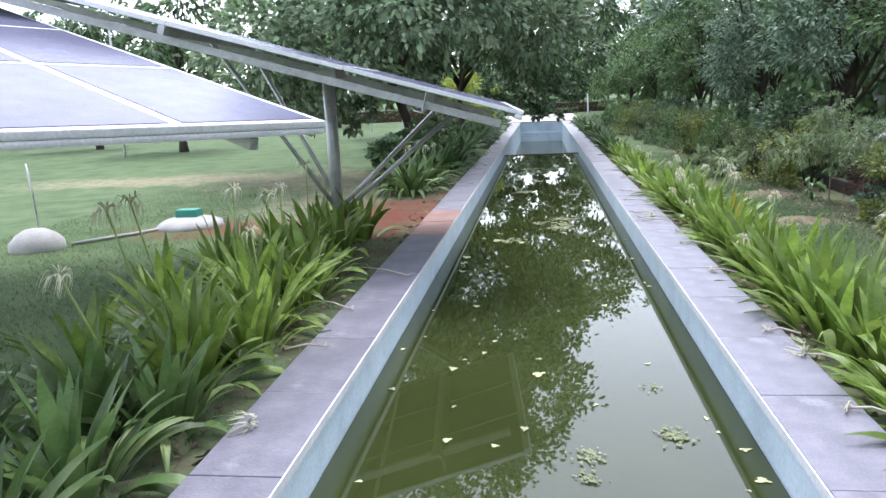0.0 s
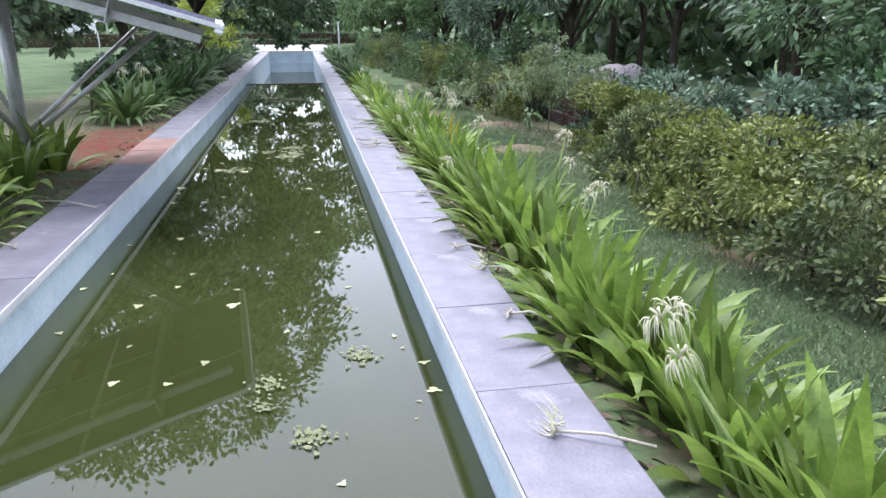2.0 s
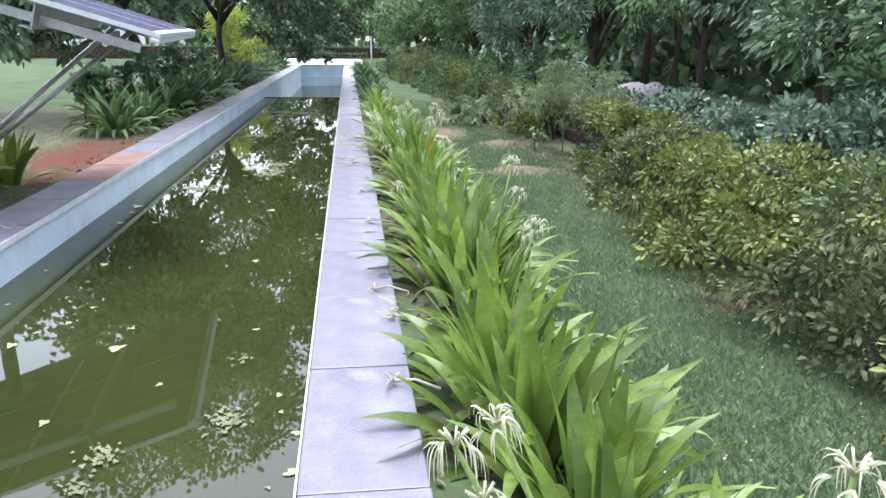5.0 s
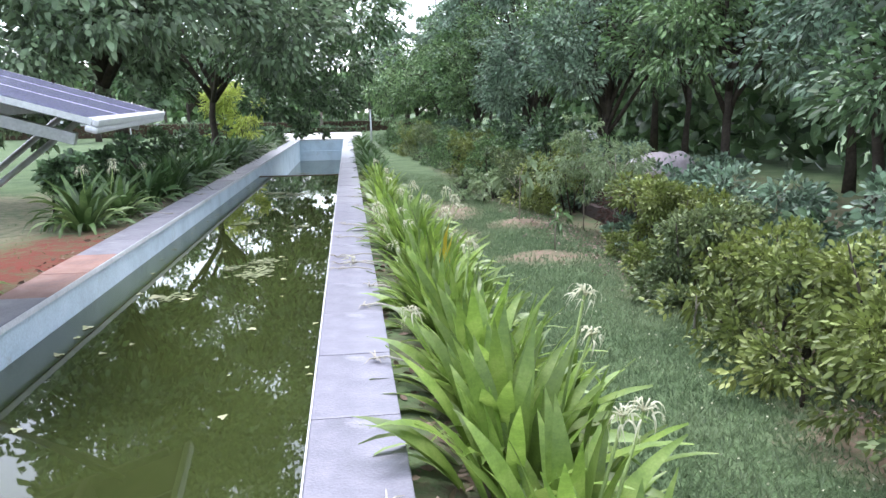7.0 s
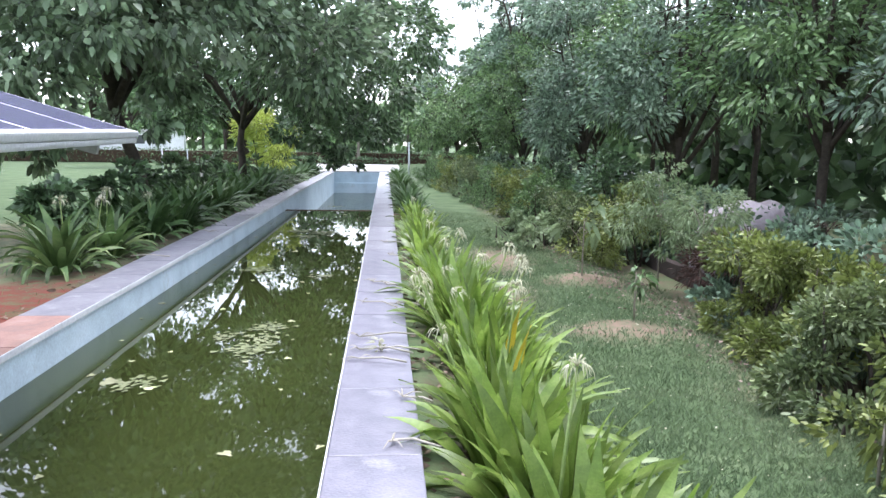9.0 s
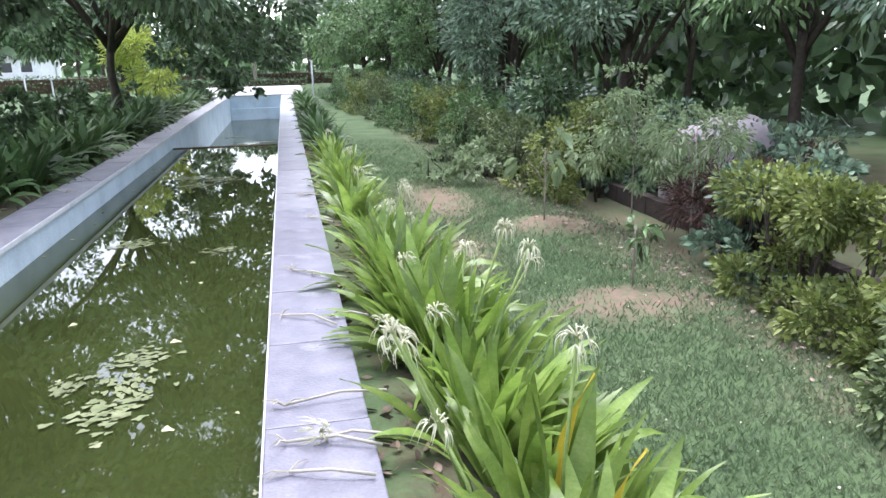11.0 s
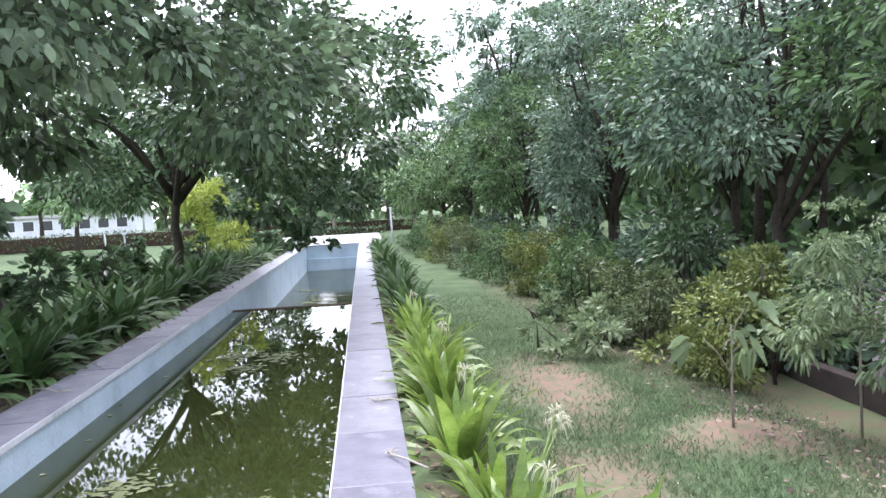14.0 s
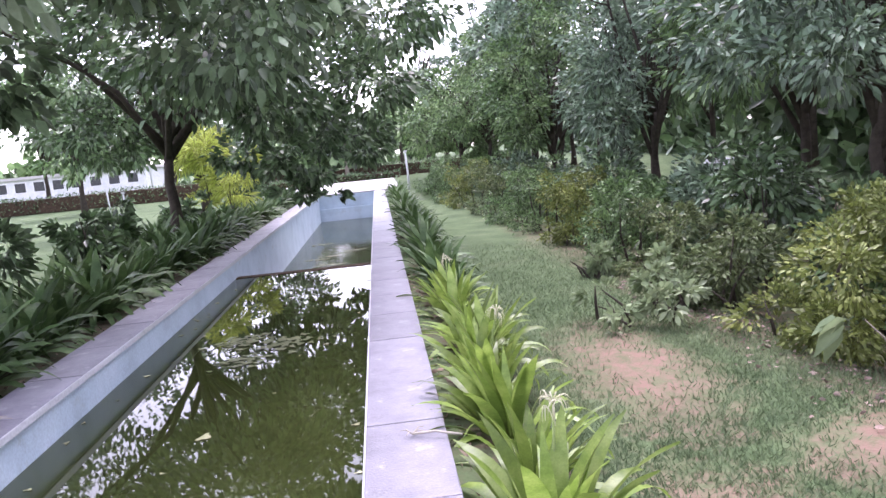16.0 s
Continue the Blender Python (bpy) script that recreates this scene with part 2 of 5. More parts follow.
def ground_material():
    """Lawn, bare earth and litter by noise; red earth and sandy wear where the plan has them."""
    m = mat("ground", ((0.062, 0.098, 0.045), (0.09, 0.135, 0.062), (0.125, 0.165, 0.085)), 1.3, 0.95, 0.6, 45, 0.15)
    n, l = m.node_tree.nodes, m.node_tree.links
    p = n["Principled BSDF"]
    base = p.inputs["Base Color"].links[0].from_socket
    geo = n.new("ShaderNodeNewGeometry")
    warp = n.new("ShaderNodeTexNoise")
    warp.inputs["Scale"].default_value, warp.inputs["Detail"].default_value, warp.inputs["Roughness"].default_value = 2.3, 8, 0.8
    l.new(geo.outputs["Position"], warp.inputs["Vector"])
    flat = n.new("ShaderNodeVectorMath")
    flat.operation = "MULTIPLY"
    flat.inputs[1].default_value = (1, 1, 0)
    l.new(geo.outputs["Position"], flat.inputs[0])

    speck = n.new("ShaderNodeTexNoise")
    speck.inputs["Scale"].default_value, speck.inputs["Detail"].default_value, speck.inputs["Roughness"].default_value = 7.0, 6, 0.75
    l.new(geo.outputs["Position"], speck.inputs["Vector"])
    mottle = n.new("ShaderNodeMapRange")
    mottle.inputs["From Min"].default_value, mottle.inputs["From Max"].default_value = 0.40, 0.58
    mottle.inputs["To Min"].default_value, mottle.inputs["To Max"].default_value = 0.3, 1.0
    l.new(speck.outputs["Fac"], mottle.inputs["Value"])

    def blot(cx, cy, rx, ry, colour, amount, base):
        sub = n.new("ShaderNodeVectorMath")
        sub.operation = "SUBTRACT"
        sub.inputs[1].default_value = (cx, cy, 0)
        l.new(flat.outputs[0], sub.inputs[0])
        sc = n.new("ShaderNodeVectorMath")
        sc.operation = "DIVIDE"
        sc.inputs[1].default_value = (rx, ry, 1)
        l.new(sub.outputs[0], sc.inputs[0])
        ln = n.new("ShaderNodeVectorMath")
        ln.operation = "LENGTH"
        l.new(sc.outputs[0], ln.inputs[0])
        add = n.new("ShaderNodeMath")
        add.operation = "MULTIPLY_ADD"
        add.inputs[1].default_value, add.inputs[2].default_value = 3.2, -1.6
        l.new(warp.outputs["Fac"], add.inputs[0])
        tot = n.new("ShaderNodeMath")
        tot.operation = "ADD"
        l.new(ln.outputs["Value"], tot.inputs[0])
        l.new(add.outputs[0], tot.inputs[1])
        mr = n.new("ShaderNodeMapRange")
        mr.inputs["From Min"].default_value, mr.inputs["From Max"].default_value = 0.45, 1.25
        mr.inputs["To Min"].default_value, mr.inputs["To Max"].default_value = amount, 0
        l.new(tot.outputs[0], mr.inputs["Value"])
        mo = n.new("ShaderNodeMath")
        mo.operation = "MULTIPLY"
        l.new(mr.outputs[0], mo.inputs[0])
        l.new(mottle.outputs[0], mo.inputs[1])
        mix = n.new("ShaderNodeMix")
        mix.data_type = "RGBA"
        l.new(mo.outputs[0], mix.inputs[0])
        l.new(base, mix.inputs[6])
        mix.inputs[7].default_value = (*colour, 1)
        return mix.outputs[2]

    RED, SAND, DIRT, PINK = (0.165, 0.040, 0.030), (0.30, 0.26, 0.17), (0.16, 0.12, 0.085), (0.24, 0.155, 0.125)
    for spot in ((-4.4, 9.6, 1.6, 0.8, RED, 0.9), (-9.5, 17, 4.5, 1.3, SAND, 0.9), (-5.0, 16, 2.5, 2.0, SAND, 0.8), (-3.6, 12.5, 1.6, 2.4, SAND, 0.85),
                 (4.35, 14.25, 0.75, 0.55, PINK, 0.9), (4.0, 11.25, 0.75, 0.45, PINK, 0.9), (3.35, 16.4, 0.65, 1.5, PINK, 0.9), (3.0, 13.4, 0.55, 1.2, PINK, 0.75), (4.1, 17.8, 0.8, 0.6, DIRT, 0.8),
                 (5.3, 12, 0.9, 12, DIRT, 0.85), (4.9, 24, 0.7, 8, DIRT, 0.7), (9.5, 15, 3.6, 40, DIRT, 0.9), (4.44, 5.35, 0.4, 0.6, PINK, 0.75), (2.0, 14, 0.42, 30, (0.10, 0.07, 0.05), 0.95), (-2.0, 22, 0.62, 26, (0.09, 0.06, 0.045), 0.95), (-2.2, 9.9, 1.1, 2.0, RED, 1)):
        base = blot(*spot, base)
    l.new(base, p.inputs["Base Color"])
    return m


GROUND = ground_material()


# ---------------------------------------------------------------- mesh helpers
def mesh_object(name, verts, faces, material, parent=None, label="", smooth=False):
    me = bpy.data.meshes.new(name)
    me.from_pydata([tuple(v) for v in verts], [], faces)
    me.materials.append(material)
    if smooth:
        me.shade_smooth()
    ob = new(name, me)
    ob.parent = parent
    return tagged(ob, label)


def part(name, bm, material, parent=None, label="", smooth=False):
    me = bpy.data.meshes.new(name)
    bm.to_mesh(me)
    bm.free()
    me.materials.append(material)
    if smooth:
        me.shade_smooth()
    ob = new(name, me)
    ob.parent = parent
    return tagged(ob, label)


def box(x0, y0, z0, x1, y1, z1, bevel=0.0, m=None):
    bm = bmesh.new()
    bmesh.ops.create_cube(bm, size=1)
    for v in bm.verts:
        v.co = Vector(((x0 + x1) / 2 + v.co.x * (x1 - x0), (y0 + y1) / 2 + v.co.y * (y1 - y0), (z0 + z1) / 2 + v.co.z * (z1 - z0)))
    if bevel:
        bmesh.ops.bevel(bm, geom=bm.edges[:], offset=bevel, segments=2, affect="EDGES", profile=0.6)
    if m is not None:
        bm.transform(m)
    return bm


def empty(name, x=0, y=0, z=0, label="", category="", group="", kind=""):
    ob = new(name)
    ob.location = (x, y, z)
    return tagged(ob, label, category, group, kind)


def tube(path, radii, sides=7):
    """Vertices and faces of a tapered tube along a path."""
    pts = [Vector(p) for p in path]
    verts, faces = [], []
    side = None
    for i, p in enumerate(pts):
        d = (pts[min(i + 1, len(pts) - 1)] - pts[max(i - 1, 0)]).normalized()
        ref = side if side is not None else (Vector((1, 0, 0)) if abs(d.x) < 0.8 else Vector((0, 1, 0)))
        u = (ref - d * ref.dot(d)).normalized()
        side = u
        w = d.cross(u)
        for k in range(sides):
            a = 2 * math.pi * k / sides
            verts.append(p + (u * math.cos(a) + w * math.sin(a)) * radii[i])
    for i in range(len(pts) - 1):
        for k in range(sides):
            a, b = i * sides + k, i * sides + (k + 1) % sides
            faces.append((a, b, b + sides, a + sides))
    faces.append(tuple(range(sides))[::-1])
    faces.append(tuple(range((len(pts) - 1) * sides, len(pts) * sides)))
    return verts, faces


def join_lists(pieces):
    verts, faces = [], []
    for v, f in pieces:
        o = len(verts)
        verts += list(v)
        faces += [tuple(i + o for i in q) for q in f]
    return verts, faces


def leaves_mesh(name, pos, direction, size, aspect, material, parent, rng, droop=0.25):
    """A crown of folded pointed leaves, one island each."""
    n = len(pos)
    d = direction / (np.linalg.norm(direction, axis=1, keepdims=True) + 1e-9)
    rnd = rng.normal(size=(n, 3))
    s = np.cross(d, rnd)
    s /= np.linalg.norm(s, axis=1, keepdims=True) + 1e-9
    up = np.cross(s, d)
    L = size[:, None]
    W = L * aspect
    v = np.empty((n, 6, 3))
    v[:, 0] = pos
    v[:, 1] = pos + d * L * 0.35 + s * W * 0.5 + up * W * 0.15
    v[:, 2] = pos + d * L * 0.72 + s * W * 0.38 + up * W * 0.1 - np.array([0, 0, droop * 0.4]) * L
    v[:, 3] = pos + d * L - np.array([0, 0, droop]) * L
    v[:, 4] = pos + d * L * 0.72 - s * W * 0.38 + up * W * 0.1 - np.array([0, 0, droop * 0.4]) * L
    v[:, 5] = pos + d * L * 0.35 - s * W * 0.5 + up * W * 0.15
    idx = (np.arange(n) * 6)[:, None]
    quads = np.concatenate([idx + np.array([[0, 1, 2, 3]]), idx + np.array([[0, 3, 4, 5]])])
    me = bpy.data.meshes.new(name)
    me.vertices.add(n * 6)
    me.vertices.foreach_set("co", v.reshape(-1).astype(np.float32))
    me.loops.add(len(quads) * 4)
    me.loops.foreach_set("vertex_index", quads.reshape(-1).astype(np.int32))
    me.polygons.add(len(quads))
    me.polygons.foreach_set("loop_start", np.arange(0, len(quads) * 4, 4, dtype=np.int32))
    me.update(calc_edges=True)
    me.materials.append(material)
    ob = new(name, me)
    ob.parent = parent
    return ob


def in_blobs(blobs, n, rng, shell=0.55):
    """Points in a set of balls, denser towards their skins and gathered in tufts, with the way out from each ball's middle."""
    b = np.array(blobs, float)
    w = b[:, 3] ** 2
    tufts = max(12, n // 44)
    pick = rng.choice(len(b), tufts, p=w / w.sum())
    d = rng.normal(size=(tufts, 3))
    d /= np.linalg.norm(d, axis=1, keepdims=True)
    r = b[pick, 3] * (shell + (1.12 - shell) * rng.random(tufts) ** 0.7)
    centre = b[pick, :3] + d * r[:, None] * np.array([1, 1, 0.8])
    t = rng.integers(0, tufts, n)
    spread = rng.normal(size=(n, 3))
    pos = centre[t] + spread * np.array([0.155, 0.155, 0.10]) * np.minimum(b[pick[t], 3], 1.3)[:, None]
    way = d[t] + spread * 0.6 + np.array([0, 0, 0.1])
    return pos, way


def tree(name, label, base, blobs, leaf, n, material, seed, trunk_r=0.14, fork=0.45, aspect=0.42, bark=None, lean=(0, 0), category="tree", droop=0.3, group="", bole=0.0):
    """A tapered trunk, limbs to every lobe of the crown, a crown of many leaves. Lobes are in metres from the base."""
    rng = np.random.default_rng(seed)
    rnd = random.Random(seed)
    root = empty(name, *base, label=label, category=category, group=group)
    top = min(b[2] for b in blobs) * fork + max(b[2] for b in blobs) * 0.12
    top = bole or top
    pts = [(0, 0, -0.15)]
    for i in range(1, 6):
        f = i / 5
        pts.append((lean[0] * f ** 1.2 + rnd.uniform(-.05, .05), lean[1] * f ** 1.2 + rnd.uniform(-.05, .05), top * f))
    radii = [trunk_r * (1.35 - 0.55 * min(1, i / 1.5) - 0.05 * i) for i in range(6)]
    v, f = tube(pts, radii, 9)
    mesh_object("trunk", v, f, bark or BARK, root, smooth=True)
    trunk = [Vector(p) for p in pts]
    for k, b in enumerate(sorted(blobs, key=lambda q: q[2])[::-1][:10]):
        c = Vector(b[:3])
        at = 5 * (1.0 - (0.22 if bole else 0.45) * min(1, k / 9)) - 0.02
        low = trunk[int(at)].lerp(trunk[int(at) + 1], at - int(at)) if at < 5 else trunk[5]
        reach = c - low
        bend = Vector((rnd.uniform(-.3, .3), rnd.uniform(-.3, .3), 0)) * min(1.2, reach.length * 0.4)
        rise = Vector((0, 0, 0.18 * math.hypot(reach.x, reach.y)))
        path = [low, low.lerp(c, 0.33) + bend * 0.8 + rise, low.lerp(c, 0.68) + bend * 0.3 + rise * 0.9, c + Vector((0, 0, b[3] * 0.25))]
        pieces = [tube(path, [trunk_r * 0.5, trunk_r * 0.36, trunk_r * 0.22, trunk_r * 0.06], 6)]
        for k in range(4):
            a = path[2].lerp(path[3], rnd.uniform(-0.6, 0.9))
            e = a + Vector((rnd.gauss(0, 1), rnd.gauss(0, 1), rnd.gauss(0.2, .7))).normalized() * b[3] * 0.8
            pieces.append(tube([a, a.lerp(e, 0.5) + bend * 0.2, e], [trunk_r * 0.2, trunk_r * 0.12, trunk_r * 0.03], 4))
        v, f = join_lists(pieces)
        mesh_object("limb", v, f, bark or BARK, root, smooth=True)
    pos, way = in_blobs(blobs, n, rng)
    size = leaf * rng.uniform(0.6, 1.25, n)
    leaves_mesh("crown", pos, way, size, aspect, material, root, rng, droop)
    return root


def bush(name, label, base, blobs, leaf, n, material, seed, aspect=0.5, category="bush", group="", stems=7):
    rng = np.random.default_rng(seed)
    rnd = random.Random(seed)
    root = empty(name, *base, label=label, category=category, group=group)
    pieces = []
    for k in range(stems):
        b = rnd.choice(blobs)
        c = Vector(b[:3]) + Vector((rnd.uniform(-.5, .5), rnd.uniform(-.5, .5), rnd.uniform(-.2, .5))) * b[3]
        s = Vector((b[0] * 0.7 + rnd.uniform(-.25, .25), b[1] * 0.7 + rnd.uniform(-.2, .2), -0.1))
        pieces.append(tube([s, s.lerp(c, 0.5) + Vector((rnd.uniform(-.1, .1), rnd.uniform(-.1, .1), 0.05)), c], [0.025, 0.017, 0.006], 5))
    v, f = join_lists(pieces)
    mesh_object("woody_base", v, f, BARK, root, smooth=True)
    pos, way = in_blobs(blobs, n, rng, 0.35)
    pos[:, 2] = np.maximum(pos[:, 2], 0.02)
    leaves_mesh("foliage", pos, way, leaf * rng.uniform(0.6, 1.3, n), aspect, material, root, rng, 0.2)
    return root


# ---------------------------------------------------------------- ground
def ground_z(x, y):
    """Height of the ground: level with the pool on the lawn side, lower beyond the lily bed on the other."""
    def ease(a, b, v):
        t = min(1, max(0, (v - a) / (b - a)))
        return t * t * (3 - 2 * t)
    wob = 0.03 * noise.noise((x * 0.6, y * 0.6, 3)) + 0.015 * noise.noise((x * 2.2, y * 2.2, 7))
    if x > 0:
        side = -0.10 - 0.54 * ease(1.55, 2.9, x) - 0.14 * ease(4.7, 5.6, x) + 0.1 * ease(6.5, 9, x)
        side += (-0.05 - side) * ease(40, 44, y)
        side += (-0.02 - side) * (1 - ease(-3.0, -0.6, y))
    else:
        side = -0.08 - 0.12 * ease(1.6, 4, -x)
    mound = 0.0
    for cx, cy, r, hgt in ((4.30, 14.22, 0.6, 0.10), (4.0, 11.25, 0.6, 0.10), (3.3, 16.4, 0.7, 0.05)):
        q = ((x - cx) ** 2 + (y - cy) ** 2) / r ** 2
        mound += hgt * math.exp(-q)
    return side + wob + mound


def build_ground():
    xs = sorted({-400, -200, -120, -80, -55, *[v / 2 for v in range(-80, -16)], *[-8 + 0.25 * i for i in range(26)], -OUTER + 0.02, OUTER - 0.02,
                 *[1.6 + 0.16 * i for i in range(32)], *[7 + i * 0.6 for i in range(20)], 22, 28, 38, 55, 90, 160, 400})
    xs = [x for x in xs if x <= -1.7 or abs(x) > 1.5]
    ys = sorted({-300, -120, -60, -30, -18, *[-12 + i for i in range(11)], -1.2, *[-1 + 0.25 * i for i in range(88)], *[21 + 0.75 * i for i in range(26)], 40.2, 41, 43, 46, 50, 55, 60, 68, 80, 110, 170, 300, 600})
    verts = [(x, y, ground_z(x, y)) for y in ys for x in xs]
    faces, nx = [], len(xs)
    for j in range(len(ys) - 1):
        for i in range(nx - 1):
            cx, cy = (xs[i] + xs[i + 1]) / 2, (ys[j] + ys[j + 1]) / 2
            if abs(cx) < OUTER - 0.1 and -1.2 < cy < 40.2:
                continue
            faces.append((j * nx + i, j * nx + i + 1, (j + 1) * nx + i + 1, (j + 1) * nx + i))
    ob = mesh_object("ground", verts, faces, GROUND, smooth=True)
    return tagged(ob, "green lawn with bare pinkish earth patches and red soil", "ground", kind="structure")


build_ground()


# ---------------------------------------------------------------- pool
def build_pool():
    for name, s in (("wall_left", -1), ("wall_right", 1)):
        x0, x1 = sorted((s * HALF, s * (OUTER - 0.03)))
        tagged(part(name, box(x0, -0.6, -1.7, x1, END_Y, -0.045), BLUE), "pale blue painted pool side wall", "wall", kind="structure")
    tagged(part("wall_near", box(-OUTER + 0.03, -1.15, -1.7, OUTER - 0.03, -0.605, -0.045), BLUE), "pale blue painted end wall of the pool", "wall", kind="structure")
    tagged(part("wall_far", box(-OUTER + 0.03, END_Y + 0.005, -1.7, OUTER - 0.03, END_Y + 0.4, -0.02), BLUE), "pale blue painted far end wall of the pool", "wall", kind="structure")
    tagged(part("wall_far_ledge", box(-HALF + 0.004, END_Y - 0.16, -1.7, HALF - 0.004, END_Y, -0.55, 0.01), BLUE), "narrow pale blue ledge at the foot of the end wall", "ledge", kind="structure")
    tagged(part("pool_floor", box(-HALF, -0.6, -1.75, HALF, END_Y, -1.705), POOL_BED), "dark green algae-covered pool floor", "floor", kind="structure")
    tagged(part("pool_bed", box(-HALF + 0.003, -0.597, -1.7, HALF - 0.003, DAM_Y - 0.1, -0.75), POOL_BED), "algae-covered bottom of the shallow basin", "floor", kind="structure")
    tagged(part("dam", box(-HALF + 0.003, DAM_Y - 0.095, -1.7, HALF - 0.003, DAM_Y + 0.08, WATER + 0.012, 0.012), SOIL), "dark wet low wall across the pool at water level", "wall", kind="structure")
    for name, y0, y1, z, m, label in (("water", -0.595, DAM_Y - 0.09, WATER, WATER_MAT, "still murky green pool water mirroring trees and sky"), ("water_basin", DAM_Y + 0.085, END_Y - 0.17, WATER_2, WATER2_MAT, "rippled dark water in the lower basin")):
        w = mesh_object(name, [(-HALF + 0.004, y0, z), (HALF - 0.004, y0, z), (HALF - 0.004, y1, z), (-HALF + 0.004, y1, z)], [(0, 1, 2, 3)], m)
        tagged(w, label, "water", kind="structure")
    paving = part("paving_far", box(-4.2, END_Y + 0.41, -0.25, 2.2, 53, -0.012, 0.01), CONCRETE)
    tagged(paving, "pale concrete paving beyond the end of the pool", "paving", kind="structure")
    tagged(part("paving_near", box(-2.6, -3.6, -0.2, 2.6, -1.16, 0.0, 0.01), CONCRETE), "pale concrete paving at the near end of the pool", "paving", kind="structure")


build_pool()


# ---------------------------------------------------------------- solar arrays
def solar_array(name, label, corner, e1, e2, across, along, width, length, posts, struts):
    """Framed modules on purlins, carried by steel posts. e1 runs along the low edge, e2 up the slope."""
    e1, e2 = Vector(e1).normalized(), Vector(e2)
    e2 = (e2 - e1 * e2.dot(e1)).normalized()
    up = e1.cross(e2)
    if up.z < 0:
        up = -up
    c = Vector(corner)
    root = empty(name, label=label, category="solar panel")
    basis = Matrix((e1, e2, up)).transposed().to_4x4()
    fr = box(0, 0, -0.04, width - 0.012, length - 0.012, 0)
    top = max(fr.faces, key=lambda f: f.calc_center_median().z)
    inner = bmesh.ops.inset_region(fr, faces=[top], thickness=0.032)
    for v in top.verts:
        v.co.z -= 0.004
    first = sheet = None
    for i in range(across):
        for j in range(along):
            if first is None:
                ob = part("module", fr, ALU, root)
                first = ob.data
                cl = part("cell_sheet", box(0.034, 0.034, -0.012, width - 0.046, length - 0.046, 0.0005), CELL, ob, "dark blue glossy cell sheet")
                sheet = cl.data
                bk = part("back_sheet", box(0.02, 0.02, -0.046, width - 0.032, length - 0.032, -0.041), BACKSHEET_SHADED, ob)
                back = bk.data
            else:
                ob = new("module", first)
                ob.parent = root
                cl = tagged(new("cell_sheet", sheet), "dark blue glossy cell sheet")
                cl.parent = ob
                bk = new("back_sheet", back)
                bk.parent = ob
            ob.matrix_basis = Matrix.Translation(c + e1 * (i * width) + e2 * (j * length)) @ basis
    span, rise = across * width, along * length
    place = Matrix.Translation(c) @ basis
    part("edge_rail", box(-0.01, -0.045, -0.085, span, 0.03, -0.043, 0.016, place), ALU, root, "pale rounded rail along the low edge")
    part("edge_lip", box(-0.008, -0.045, -0.043, span - 0.002, -0.004, 0.004, 0.012, place), ALU, root)
    part("channel", box(0.42, rise * 0.13, -0.25, span - 0.1, rise * 0.13 + 0.014, -0.045, 0.004, place), GALV, root)
    part("channel_flange", box(0.42, rise * 0.13 + 0.016, -0.25, span - 0.1, rise * 0.13 + 0.09, -0.238, 0.004, place), GALV, root)
    for f in (0.5, 0.84):
        part("purlin", box(-0.03, rise * f - 0.03, -0.13, span + 0.03, rise * f + 0.03, -0.045, 0.004, place), GALV, root)
    for f in (0.1, 0.9):
        part("rail", box(span * f - 0.03, 0.12, -0.21, span * f + 0.03, rise - 0.12, -0.135, 0.004, place), GALV, root)
    for x, y, r in posts:
        z = c.z + ((Vector((x, y, 0)) - Vector((c.x, c.y, 0))).dot(Vector((-up.x, -up.y, 0)) / up.z)) - 0.22
        v, f = tube([(x, y, ground_z(x, y) - 0.1), (x, y, z * 0.5), (x, y, z)], [r, r, r], 12)
        mesh_object("post", v, f, GALV, root, smooth=True)
        part("post_head", box(x - 0.16, y - 0.22, z - 0.02, x + 0.16, y + 0.22, z + 0.09, 0.01), GALV, root)
    for a, b in struts:
        v, f = tube([a, Vector(a).lerp(Vector(b), 0.5), b], [0.028] * 3, 8)
        mesh_object("strut", v, f, GALV, root, smooth=True)
    return root


solar_array("solar_array", "tilted solar array in aluminium frames on a single steel post", (-0.46, 9.15, 1.455), (0.10, -0.99, -0.016), (-0.95, -0.12, 0.285), 3, 4, 0.97, 1.66,
            [(-2.46, 8.05, 0.075)], [((-2.46, 8.0, 0.25), (-1.2, 9.0, 1.52)), ((-2.46, 8.1, 0.2), (-0.95, 8.5, 1.42)), ((-2.5, 8.0, 0.35), (-3.9, 8.0, 2.42)), ((-2.42, 8.1, 0.3), (-3.6, 8.6, 2.28))])
solar_array("solar_array", "tilted blue solar array glaring with sky on its frame", (-1.37, 4.02, 1.455), (-0.5, -0.866, 0.03), (-0.834, 0.49, 0.255), 4, 3, 1.02, 1.66,
            [(-4.6, 3.9, 0.075)], [((-4.6, 3.9, 0.4), (-3.0, 3.6, 1.75)), ((-4.6, 3.9, 0.4), (-5.8, 4.5, 2.6))])


